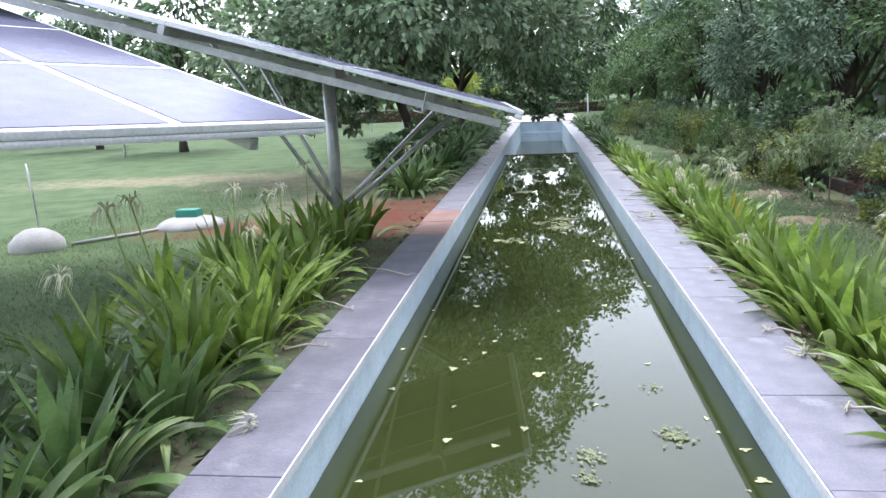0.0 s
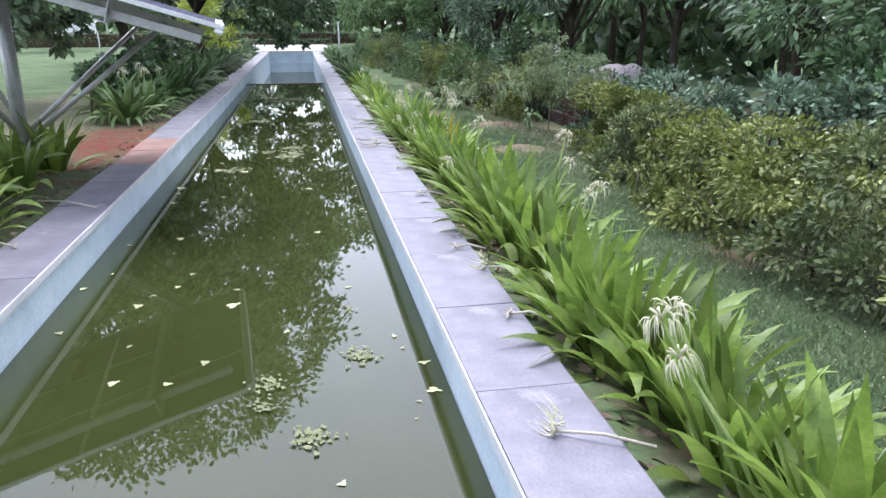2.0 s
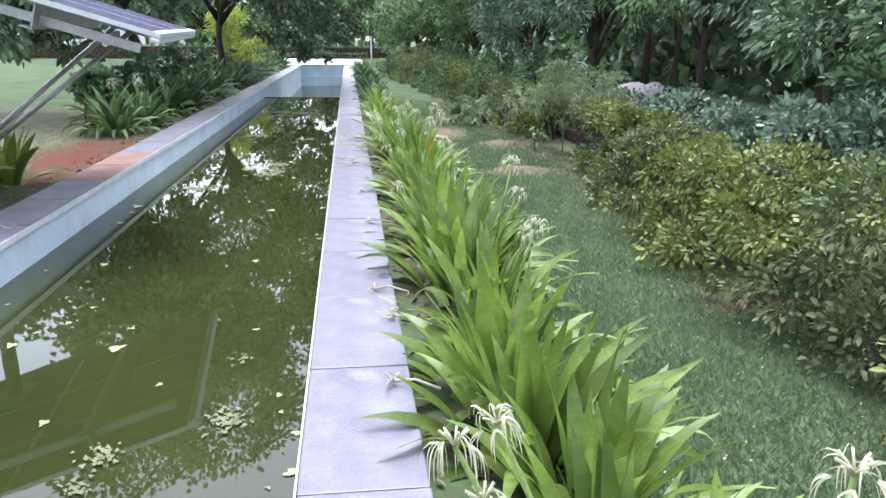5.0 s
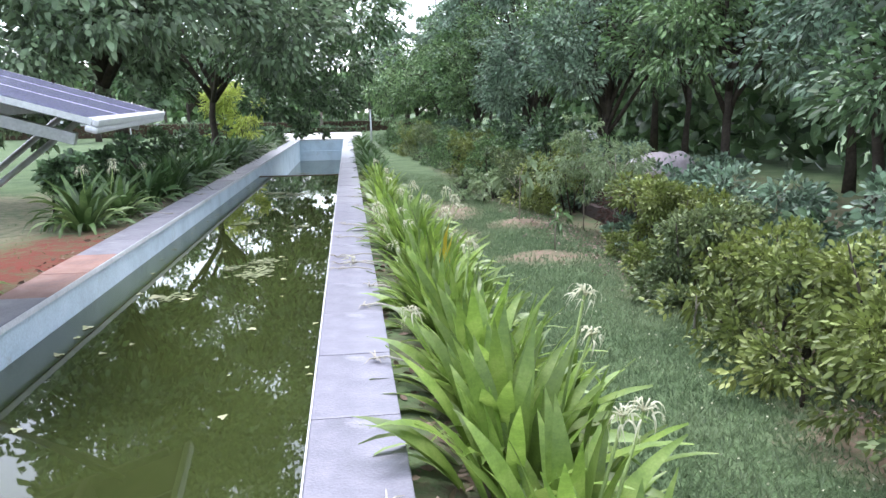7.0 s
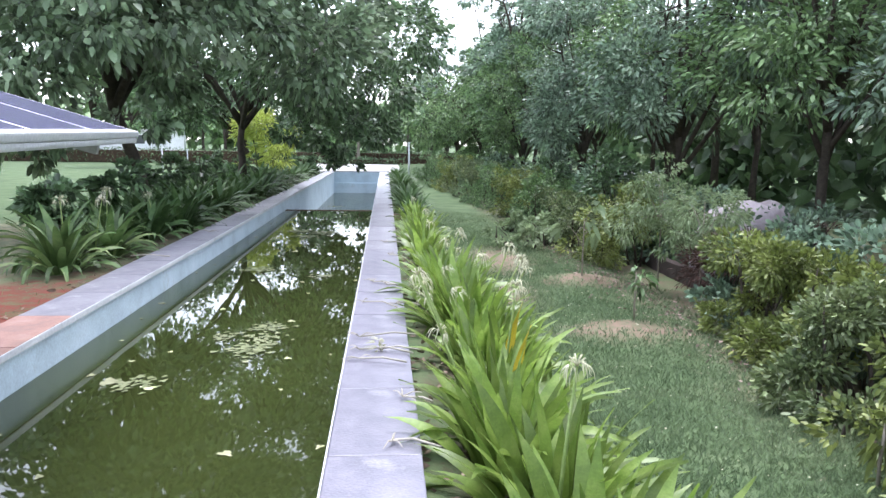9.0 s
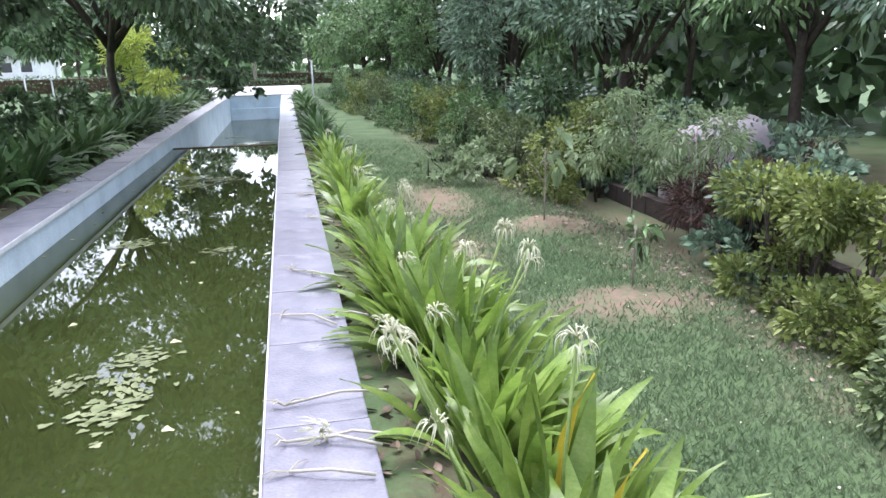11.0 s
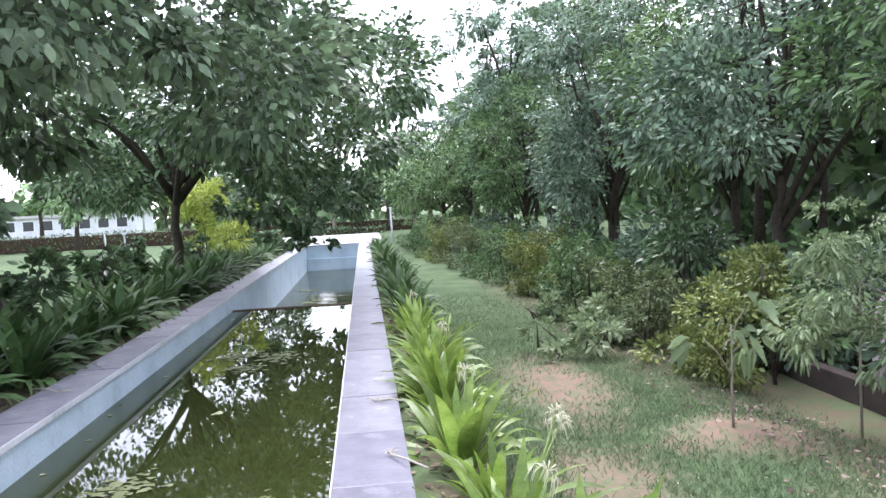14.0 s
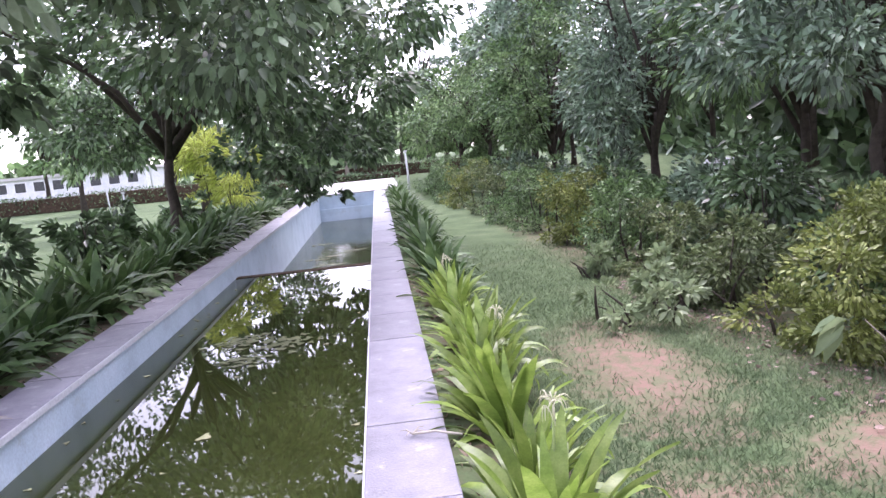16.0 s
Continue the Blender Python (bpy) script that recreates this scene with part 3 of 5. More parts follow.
# ---------------------------------------------------------------- lilies
def lily_leaf(name, bend, start, width, twist, mat_, seed):
    """A strap leaf one metre long, grooved, arching over, tapering to a point. Returns its mesh."""
    rnd = random.Random(seed)
    n = 8
    p, verts = Vector((0, 0, 0)), []
    for i in range(n + 1):
        s = i / n
        a = start + bend * s ** 1.6
        d = Vector((math.sin(a), 0, math.cos(a)))
        if i:
            p = p + d / n
        w = width * (0.5 + 0.75 * math.sin(math.pi * min(1, s * 0.86 + 0.05)) ** 1.2) * (1 - s ** 4) ** 0.9 + 0.0012
        nrm = Vector((-math.cos(a), 0, math.sin(a)))
        ang = twist * s
        side = Vector((0, math.cos(ang), 0)) + nrm * math.sin(ang)
        wav = 0.006 * math.sin(9 * s + seed)
        verts += [p - side * w + nrm * (w * 0.2 + wav), p, p + side * w + nrm * (w * 0.2 - wav)]
    faces = []
    for i in range(n):
        a = i * 3
        faces += [(a, a + 1, a + 4, a + 3), (a + 1, a + 2, a + 5, a + 4)]
    me = bpy.data.meshes.new(name)
    me.from_pydata([tuple(v) for v in verts], [], faces)
    me.materials.append(mat_)
    me.shade_smooth()
    return me


LEAF_SETS = []
for kind, material in enumerate((LILY[0], LILY[1])):
    LEAF_SETS.append([lily_leaf("leaf", b, s, w, t, material, k) for k, (b, s, w, t) in enumerate(
        ((0.25, 0.05, 0.040, 0.2), (0.45, 0.1, 0.036, -0.3), (0.7, 0.12, 0.042, 0.4), (1.0, 0.15, 0.038, -0.5), (1.4, 0.2, 0.036, 0.6), (1.8, 0.3, 0.034, -0.4), (2.2, 0.35, 0.032, 0.5), (0.15, 0.0, 0.044, 0.1)))])
PALE_SET = [lily_leaf("leaf", b, 0.2, w, t, LILY_PALE, k + 20) for k, (b, w, t) in enumerate(((1.7, 0.026, 0.8), (2.3, 0.022, -1.0), (1.2, 0.03, 1.2)))]
YELLOW_LEAF = lily_leaf("leaf", 0.5, 0.02, 0.034, 0.5, LILY_YELLOW, 40)


def lily_placings(rnd, count, tall, droop=0):
    """Poses of a clump's leaves: upright in the middle, falling outwards."""
    out = []
    for k in range(count):
        f = k / count
        turn = rnd.uniform(0, 360)
        which = min(6, int(f ** 1.6 * 5.2 + rnd.uniform(0, 1.7))) if f > 0.2 else rnd.choice((0, 7, 1))
        which = min(6, which % 7 + droop)
        r = 0.03 + 0.15 * f
        a = radians(turn)
        size = tall * rnd.uniform(0.72, 1.12) * (1.0 - 0.18 * f)
        out.append((which, Matrix.Translation((r * math.cos(a), r * math.sin(a), -0.03)) @ Euler((rnd.gauss(0, .06), rnd.gauss(0.05 + 0.42 * f, .09), a)).to_matrix().to_4x4() @ Matrix.Diagonal((size, size * rnd.uniform(1.2, 1.65), size, 1))))
    return out


def lily_clump(x, y, kind, count, tall, seed, yellow=False, droop=0):
    rnd = random.Random(seed)
    label = "clump of strap-leaved spider lily growing beside the pool" if not kind else "dark green spider lily clump with drooping leaves beside the pool"
    if yellow:
        label = "spider lily clump with one yellowed leaf beside the pool"
    root = empty("spider_lily", x, y, ground_z(x, y), label, "plant", "spider lilies along the pool")
    for k, (which, m) in enumerate(lily_placings(rnd, count, tall, droop)):
        pale = which >= 4 and rnd.random() < 0.3
        ob = new("leaf", rnd.choice(PALE_SET) if pale else LEAF_SETS[kind][which])
        ob.parent = root
        ob.matrix_basis = m
    if yellow:
        ob = new("leaf", YELLOW_LEAF)
        ob.parent = root
        ob.matrix_basis = pose(0.04, -0.16, 0, 0, 0, -70) @ Matrix.Diagonal((tall * 1.1, tall * 1.4, tall * 1.1, 1))
        tagged(ob, "yellowed strap leaf")
    return root


def far_clump(x, y, seed, tall):
    """A clump too far off for single leaves to be told apart: all its leaves in one mesh, tree shade put into their
    colour.
    """
    rnd = random.Random(seed)
    root = empty("spider_lily", x, y, ground_z(x, y), "spider lily clump beside the pool, coloured darker for tree shade", "plant", "spider lilies along the pool")
    verts, faces = [], []
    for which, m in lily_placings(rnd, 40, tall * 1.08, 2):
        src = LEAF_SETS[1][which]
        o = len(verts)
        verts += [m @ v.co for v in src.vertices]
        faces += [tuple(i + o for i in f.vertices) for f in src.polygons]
    mesh_object("foliage", verts, faces, LILY_SHADED, root, smooth=True)


rnd = random.Random(5)
y = 0.75
k = 0
while y < 39.5:
    tall = rnd.uniform(0.66, 0.80) if y < 11 else rnd.uniform(0.52, 0.68)
    x = 2.0 + rnd.uniform(-.08, .1) if y < 11 else 1.94 + rnd.uniform(-.08, .08)
    if y < 18:
        lily_clump(x, y, 0, 42 if y < 11 else 38, tall, 100 + k, 7.5 < y < 8.4, 0 if y < 11 else 1)
        if y < 11 and k % 2 == 0:
            lily_clump(x + 0.3, y + 0.2, 0, 26, tall * 0.92, 600 + k)
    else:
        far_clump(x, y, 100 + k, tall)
    y += rnd.uniform(0.38, 0.5) if y < 11 else rnd.uniform(0.48, 0.68)
    k += 1
for x, y, count, tall in ((-2.0, 1.4, 26, 0.7), (-2.7, 1.7, 24, 0.7), (-2.75, 2.3, 26, 0.72), (-2.85, 3.4, 26, 0.74), (-2.9, 4.6, 26, 0.76), (-2.95, 5.8, 24, 0.76), (-2.0, 5.15, 24, 0.62), (-1.95, 3.9, 24, 0.6), (-1.95, 2.75, 24, 0.6), (-2.05, 2.1, 26, 0.66), (-2.35, 2.75, 24, 0.68), (-2.1, 3.35, 28, 0.72), (-2.4, 3.95, 24, 0.76), (-2.1, 4.55, 28, 0.74), (-2.45, 5.2, 28, 0.8), (-2.1, 5.75, 26, 0.74), (-2.5, 6.3, 28, 0.78), (-2.15, 6.9, 26, 0.74),
                          (-2.55, 7.5, 26, 0.78), (-2.2, 8.05, 28, 0.74), (-2.25, 12.0, 30, 0.74), (-2.5, 12.6, 30, 0.78), (-2.15, 13.2, 28, 0.7), (-2.4, 14.0, 26, 0.72)):
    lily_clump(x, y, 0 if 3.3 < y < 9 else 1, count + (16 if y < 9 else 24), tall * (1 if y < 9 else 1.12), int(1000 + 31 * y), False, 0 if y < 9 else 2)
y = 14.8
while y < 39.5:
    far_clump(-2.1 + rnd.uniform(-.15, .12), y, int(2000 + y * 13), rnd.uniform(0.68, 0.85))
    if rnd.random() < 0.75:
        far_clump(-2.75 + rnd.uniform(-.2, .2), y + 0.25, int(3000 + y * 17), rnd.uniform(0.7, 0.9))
    y += rnd.uniform(0.45, 0.65)


def flower_meshes(seed, wilt):
    """An umbel of spidery white flowers, each of six narrow curling petals."""
    rnd = random.Random(seed)
    verts, faces = [], []
    for f in range(7):
        az, el = 2 * math.pi * f / 7 + rnd.uniform(-.3, .3), rnd.uniform(-0.2, 1.0)
        out = Vector((math.cos(az) * math.cos(el), math.sin(az) * math.cos(el), math.sin(el)))
        base = out * 0.05
        for q in range(4):
            d = (out + Vector((rnd.gauss(0, .55), rnd.gauss(0, .55), rnd.gauss(0, .35)))).normalized()
            side = d.cross(Vector((rnd.gauss(0, 1), rnd.gauss(0, 1), 1))).normalized() * rnd.uniform(0.004, 0.0068)
            p, o = base.copy(), len(verts)
            L = rnd.uniform(0.09, 0.15)
            for i in range(7):
                s = i / 6
                w = 1 - 0.85 * s
                verts += [p - side * w, p + side * w]
                d = (d + Vector((0, 0, -(0.75 + 0.5 * wilt) * (0.5 + s)))).normalized()
                p = p + d * L / 6
            faces += [(o + 2 * i, o + 2 * i + 1, o + 2 * i + 3, o + 2 * i + 2) for i in range(6)]
    for f in range(7):
        az = 2 * math.pi * f / 7
        v, q = tube([(0, 0, 0), (0.02 * math.cos(az), 0.02 * math.sin(az), 0.03), (0.045 * math.cos(az), 0.045 * math.sin(az), 0.05)], [0.006, 0.004, 0.005], 4)
        o = len(verts)
        verts += v
        faces += [tuple(i + o for i in g) for g in q]
    me = bpy.data.meshes.new("bloom")
    me.from_pydata([tuple(v) for v in verts], [], faces)
    me.materials.append(PETAL)
    me.shade_smooth()
    return me


BLOOMS = [flower_meshes(s, w) for s, w in ((1, 0.1), (2, 0.5), (3, 1.0), (4, 0.3))]


def lily_flower(x, y, z, bx, by, kind, scale=1.0):
    """A flower head at (x, y, z) on a stem that rises from the clump at (bx, by)."""
    g = ground_z(bx, by)
    root = empty("lily_flower", bx, by, g, "spidery white lily flower on a pale green stem", "flower", "spider lily flowers")
    tip = Vector((x - bx, y - by, z - g))
    v, f = tube([(0, 0, -0.03), tip * 0.5 + Vector((0, 0, 0.04)), tip], [0.009, 0.008, 0.006], 6)
    mesh_object("stem", v, f, STEM, root, smooth=True)
    ob = new("bloom", BLOOMS[kind])
    ob.parent = root
    ob.matrix_basis = Matrix.Translation(tip) @ Euler((0.3 * math.sin(x * 9), 0.3 * math.cos(y * 7), x * 11)).to_matrix().to_4x4() @ Matrix.Diagonal((scale, scale, scale, 1))


for x, y, z, bx, by, kind in ((-2.3, 4.68, 1.0, -2.3, 4.6, 2), (-2.3, 5.69, .88, -2.3, 5.6, 2), (-2.3, 5.37, .86, -2.3, 5.3, 1), (-2.35, 6.6, 1.0, -2.3, 6.4, 3), (-2.3, 4.95, .62, -2.2, 4.8, 2), (-2.3, 3.28, 1.1, -2.2, 3.5, 1), (-2.36, 3.13, 1.08, -2.25, 3.4, 2), (-2.3, 2.58, .85, -2.2, 2.9, 2),
                              (-2.3, 12.2, .75, -2.3, 12.3, 0), (-2.1, 12.9, .7, -2.2, 12.8, 1), (-2.4, 13.9, .75, -2.4, 13.8, 3), (-2.3, 15.3, .6, -2.2, 15.3, 2),
                              (2.14, 1.12, .72, 1.98, 1.0, 0), (1.50, 1.45, .62, 1.85, 1.3, 2), (1.62, 1.6, .58, 1.9, 1.45, 1), (1.56, 1.42, .5, 1.88, 1.2, 2), (2.27, 3.80, .48, 2.05, 3.7, 1), (2.24, 3.9, .42, 2.05, 3.8, 2), (2.28, 4.47, .71, 2.1, 4.4, 0), (2.34, 4.56, .5, 2.1, 4.5, 1),
                              (2.15, 7.9, .6, 2.05, 7.8, 3), (2.1, 11.0, .36, 1.95, 10.9, 2), (2.36, 9.42, .62, 2.05, 9.3, 2), (2.42, 9.2, .56, 2.08, 9.1, 2), (1.56, 7.95, .66, 1.85, 8.0, 2), (1.6, 8.05, .58, 1.88, 8.1, 1), (2.48, 9.35, .44, 2.1, 9.3, 1), (1.9, 9.0, .34, 1.85, 8.9, 0), (1.66, 9.0, .3, 1.85, 8.7, 1), (1.7, 8.0, .3, 1.85, 7.8, 3), (2.12, 9.3, .55, 2.0, 9.2, 1),
                              (2.21, 11.9, .46, 1.98, 11.8, 2), (2.24, 11.95, .39, 1.98, 11.9, 1), (1.9, 9.9, .35, 1.9, 9.8, 1), (2.0, 11.26, .42, 1.9, 11.2, 2), (1.65, 5.6, .35, 1.85, 5.5, 1), (2.1, 6.3, .6, 2.0, 6.2, 2), (1.95, 13.2, .4, 1.9, 13.1, 1), (2.0, 15.0, .4, 1.9, 15.0, 2), (1.9, 17.5, .4, 1.9, 17.5, 1)):
    lily_flower(x, y, z - 0.05, bx, by, kind, 0.95 if x < 0 else 0.72)


# ---------------------------------------------------------------- trees
def lobes(seed, n, rx, ry, z0, z1, r0, r1):
    rnd = random.Random(seed)
    return [(rnd.uniform(-rx, rx), rnd.uniform(-ry, ry), rnd.uniform(z0, z1), rnd.uniform(r0, r1)) for _ in range(n)]


tree("shade_tree", "leaning dark-barked shade tree with broad drooping leaves", (-3.15, 18.0, -0.1), [(x + 0.6, y - 1.0, z, r) for x, y, z, r in ((-1.6, -2.0, 3.0, 1.2), (-0.3, -2.4, 3.6, 1.3), (0.6, -1.2, 3.9, 1.2), (1.7, 0.2, 3.9, 0.95), (2.5, 1.4, 3.3, 1.0), (-3.0, 0, 3.1, 1.4), (-3.4, -2.6, 2.9, 1.1), (-1.0, 2.2, 4.2, 1.5),
     (1.5, 3.0, 4.7, 1.3), (3.0, 3.0, 3.6, 1.0), (-0.6, 0.2, 5.2, 1.8), (-1.9, -0.9, 2.0, 0.7), (-1.8, -0.7, 1.5, 0.55), (-0.2, -0.9, 1.75, 0.45), (-2.8, 0.2, 1.6, 0.65), (-4.2, -0.6, 1.8, 0.8), (-2.6, -2.2, 1.9, 0.8), (-1.2, -2.2, 2.2, 0.7), (-3.6, -1.0, 2.2, 0.9), (-4.5, 1.5, 3.6, 1.4), (0.9, -1.0, 6.0, 1.6), (1.7, 1.0, 6.0, 1.6), (-0.8, -2.2, 5.8, 1.6), (2.2, 3.2, 6.4, 1.7), (0.4, 1.0, 7.4, 1.8), (-1.8, -0.5, 7.0, 1.7), (0.4, -0.5, 2.9, 0.6), (-0.4, 1.5, 3.0, 0.8), (0.9, -0.6, 4.9, 0.9))], 0.16, 42000, FOLIAGE["light"], 11, 0.17, 0.9, 0.62, lean=(-0.55, -0.3), bole=2.5)
tree("shade_tree", "forked shade tree with dark foliage overhanging the pool", (-2.75, 25.2, -0.1), [(2.3, -1.2, 3.0, 1.0), (3.0, 0.4, 2.2, 0.75), (2.9, -0.4, 1.5, 0.45), (2.6, -0.2, 1.0, 0.35), (2.8, -0.5, 1.3, 0.4), (3.1, -0.2, 0.75, 0.3), (2.3, -0.4, 0.9, 0.25), (2.4, -0.8, 1.7, 0.5), (1.4, -2.0, 3.8, 1.4), (0.2, 0.2, 4.6, 1.6), (-3.6, -1.8, 4.6, 1.0), (-2.4, -1.0, 4.3, 0.85), (-3.0, 3.0, 5.4, 1.3), (2.6, 2.0, 3.6, 1.4), (4.2, 0.8, 3.2, 1.1), (4.6, -1.0, 4.4, 1.2),
     (0.5, 3.0, 4.6, 1.7), (1.4, 0.6, 1.9, 0.6), (3.7, 2.6, 2.0, 0.8), (3.0, -2.6, 4.9, 1.3), (4.3, 3.0, 5.0, 1.5)], 0.15, 30000, FOLIAGE["broad"], 12, 0.15, 0.8, 0.6, lean=(0.05, 0), bole=2.3)
tree("shade_tree", "broad-leaved shade tree behind the lily bed", (-4.6, 36.0, -0.1), lobes(31, 12, 3.0, 3.0, 2.4, 4.8, 1.0, 1.5), 0.2, 11000, FOLIAGE["broad"], 13, 0.16, 0.7, 0.5)
tree("shade_tree", "broad-leaved shade tree beyond the pool", (5.6, 47, -0.1), lobes(32, 11, 2.6, 2.6, 1.8, 5.0, 1.0, 1.5), 0.22, 8000, FOLIAGE["mid"], 14, 0.16, 0.7, 0.5)
tree("shade_tree", "pale-trunked tree on the lawn beyond the paving", (-0.55, 56, -0.1), lobes(33, 9, 3.0, 2.0, 2.2, 3.6, 0.8, 1.1), 0.24, 8000, FOLIAGE["broad"], 15, 0.16, 0.8, 0.5, bark=BARK_PALE)
for i, (x, y, z0, z1, r, n) in enumerate(((7.8, 44.5, 4.5, 11.0, 2.0, 4200), (10.8, 41, 5.0, 12.0, 2.2, 4200), (5.4, 53, 3.5, 8.0, 1.6, 3000), (13.5, 30, 6, 12.5, 2.4, 4000), (7.0, 36.5, 5.5, 10.5, 1.6, 4200), (9.4, 33.5, 7, 12.5, 1.9, 4500), (5.0, 61, 4.5, 10.5, 1.9, 4000), (8.2, 52, 6, 12.5, 2.2, 4500), (3.4, 70, 5, 10, 2.2, 3800))):
    tree("airy_tree", "tall thin tree with sparse airy foliage", (x, y, ground_z(x, y) - 0.05), lobes(350 + i, 12, r, r, z0, z1, 0.5, 1.0), 0.22, n, FOLIAGE["grey"], 360 + i, 0.15, 0.9, 0.4, bole=z0 + 1, group="airy trees")
for i, (x, y, h, r, tone) in enumerate(((8.2, -3.5, 6.5, 2.4, "mid"), (9.0, 0.8, 7, 2.5, "broad"), (8.7, 4.6, 6.4, 2.2, "grey"), (9.2, 8.2, 7.5, 2.5, "broad"), (9.7, 12.4, 6.6, 2.1, "grey"), (7.6, 19.0, 6.6, 2.0, "grey"), (9.2, 16.2, 7.8, 2.5, "mid"),
                                     (8.8, 22.6, 7.5, 2.4, "mid"), (7.6, 26.5, 6.2, 1.9, "grey"), (9.0, 30, 8, 2.6, "broad"), (7.0, 33.5, 6.0, 1.9, "mid"), (8.4, 38, 8, 2.6, "grey"), (6.4, 43, 7.5, 2.4, "mid"), (12.5, 3, 9, 3, "broad"), (13, 10, 9.5, 3.1, "mid"), (13, 17.5, 10, 3.2, "broad"),
                                     (13, 26, 10, 3.2, "broad"), (13, 35, 10.5, 3.3, "mid"), (11, 46, 10, 3.2, "broad"), (12, -5, 9, 3, "broad"), (6.5, 64, 6.5, 2.4, "mid"), (9, 58, 10, 3.2, "grey"))):
    h *= 1.22 if 12 < y < 40 else 1.0
    low = 0.33 if y > 10 and x < 11 else 0.28
    tall = lobes(200 + i, 12, r * 0.75, r * 0.75, h * low, h * 0.88, r * 0.3, r * 0.48) + [(-r * 0.6, -r * 0.3, h * (low + 0.01), r * 0.38), (-r * 0.5, r * 0.5, h * (low + 0.05), r * 0.4), (-r * 0.4, 0, h * (low + 0.14), r * 0.45)]
    label = {"mid": "woodland tree with mid-green leaves behind the shrubs", "broad": "tall dark-leaved woodland tree", "grey": "woodland tree with grey-green drooping leaf sprays"}[tone]
    tree("woodland_tree", label, (x, y, ground_z(x, y) - 0.05), tall, 0.14 if x < 11 else 0.24, 13000 if x < 10 else 6500, FOLIAGE[tone], 300 + i, 0.13, 0.7, 0.42, category="tree", group="woodland trees")
for i, (x, y, h, r, tone) in enumerate(((-14, 50, 8, 3, "mid"), (-20, 60, 10, 3.4, "broad"), (-27, 52, 9, 3.2, "mid"), (-11, 62, 8, 3.0, "mid"), (-35, 60, 10, 3.6, "broad"), (-30, 40, 8, 3.0, "broad"), (-40, 44, 9, 3.4, "mid"), (-22, 34, 8, 2.8, "broad"), (-34, 28, 9, 3.2, "mid"),
                                     (-15, 29, 7, 2.4, "broad"), (-45, 30, 9, 3.4, "broad"), (-6, 74, 8, 3.0, "broad"), (-15, 72, 10, 3.5, "mid"))):
    tree("lawn_tree", "shade tree standing beyond the lawn", (x, y, ground_z(x, y) - 0.05), lobes(400 + i, 12, r * 0.8, r * 0.8, h * 0.34, h * 0.85, r * 0.36, r * 0.55), 0.3, 4500, FOLIAGE[tone], 420 + i, 0.17, 0.75, 0.45, group="trees beyond the lawn")

# ---------------------------------------------------------------- shrubs
for i, (x, y, r, top, tone, n) in enumerate(((5.3, 1.0, 0.95, 1.55, "olive", 5200), (5.2, 2.7, 0.95, 1.5, "yellow", 5200), (5.25, 4.3, 0.9, 1.4, "olive", 5200), (5.15, 5.8, 0.9, 1.35, "yellow", 5200), (5.25, 7.3, 0.85, 1.2, "yellow", 5000), (5.35, 8.7, 0.7, 1.15, "olive", 4000), (5.5, 9.9, 0.75, 1.25, "yellow", 4400), (5.6, 11.0, 0.75, 1.3, "yellow", 4400), (6.0, 12.1, 0.7, 1.6, "grey", 2600),
                                     (6.6, 3.5, 1.0, 1.9, "grey", 4500), (6.5, 6.6, 1.0, 1.8, "grey", 4500), (6.6, 9.6, 0.9, 1.6, "grey", 4000), (6.9, 0.4, 1.1, 2.0, "mid", 4200),
                                     (5.7, 16.6, 0.95, 1.6, "yellow", 5200), (5.5, 18.4, 0.8, 1.35, "olive", 4200), (5.6, 20.1, 0.85, 1.35, "olive", 4200), (5.45, 22.2, 0.85, 1.5, "mid", 4200), (5.3, 24.4, 0.85, 1.55, "yellow", 4200), (5.2, 26.8, 0.9, 1.5, "mid", 3800),
                                     (5.0, 29.2, 0.95, 1.6, "mid", 3800), (4.8, 32, 1.0, 1.7, "olive", 3800), (4.5, 35.2, 1.0, 1.8, "yellow", 3800), (4.2, 38.5, 1.0, 1.8, "mid", 3800), (3.9, 41.5, 1.0, 1.8, "mid", 3500), (7.0, 17.0, 0.9, 1.6, "grey", 3600))):
    b = lobes(500 + i, 8, r * 0.6, r * 0.8, r * 0.3, top - r * 0.3, r * 0.28, r * 0.46) + [(-r * 0.6, -r * 0.4, r * 0.3, r * 0.42), (-r * 0.65, r * 0.4, r * 0.32, r * 0.42)]
    x, n = x - (0.25 if y < 9.5 else 0), int(n * 1.5)
    label = {"olive": "olive-green dense shrub at the wood's edge", "yellow": "yellow-green dense shrub at the wood's edge", "grey": "grey-green shrub under the trees", "mid": "green rounded shrub at the wood's edge"}[tone]
    bush("shrub", label, (x, y, ground_z(x, y)), b, 0.062 if tone != "grey" else 0.10, n, FOLIAGE[tone], 520 + i, group="shrubs at the wood's edge")
for i in range(20):
    y = -3 + i * 2.2 + (5 if i >= 6 else 0)
    x, r, top = 7.5 + 0.5 * math.sin(i * 2.3) - 0.03 * y, 1.1, 1.25 + 0.5 * math.sin(i * 1.7)
    bush("undergrowth_shrub", "leafy undergrowth shrub in the wood's shade", (x, y, ground_z(x, y)), lobes(800 + i, 8, 0.7, 0.9, 0.4, top, 0.5, 0.7), 0.13, 3600, FOLIAGE[("grey", "mid", "broad")[i % 3]], 830 + i, 0.45, group="undergrowth in the wood")
bush("dry_shrub", "brown leafless shrub behind thin saplings", (5.95, 12.7, -0.75), lobes(61, 6, 0.45, 0.5, 0.35, 0.95, 0.3, 0.45), 0.07, 4200, FOLIAGE["brown"], 61, 0.18, stems=18)
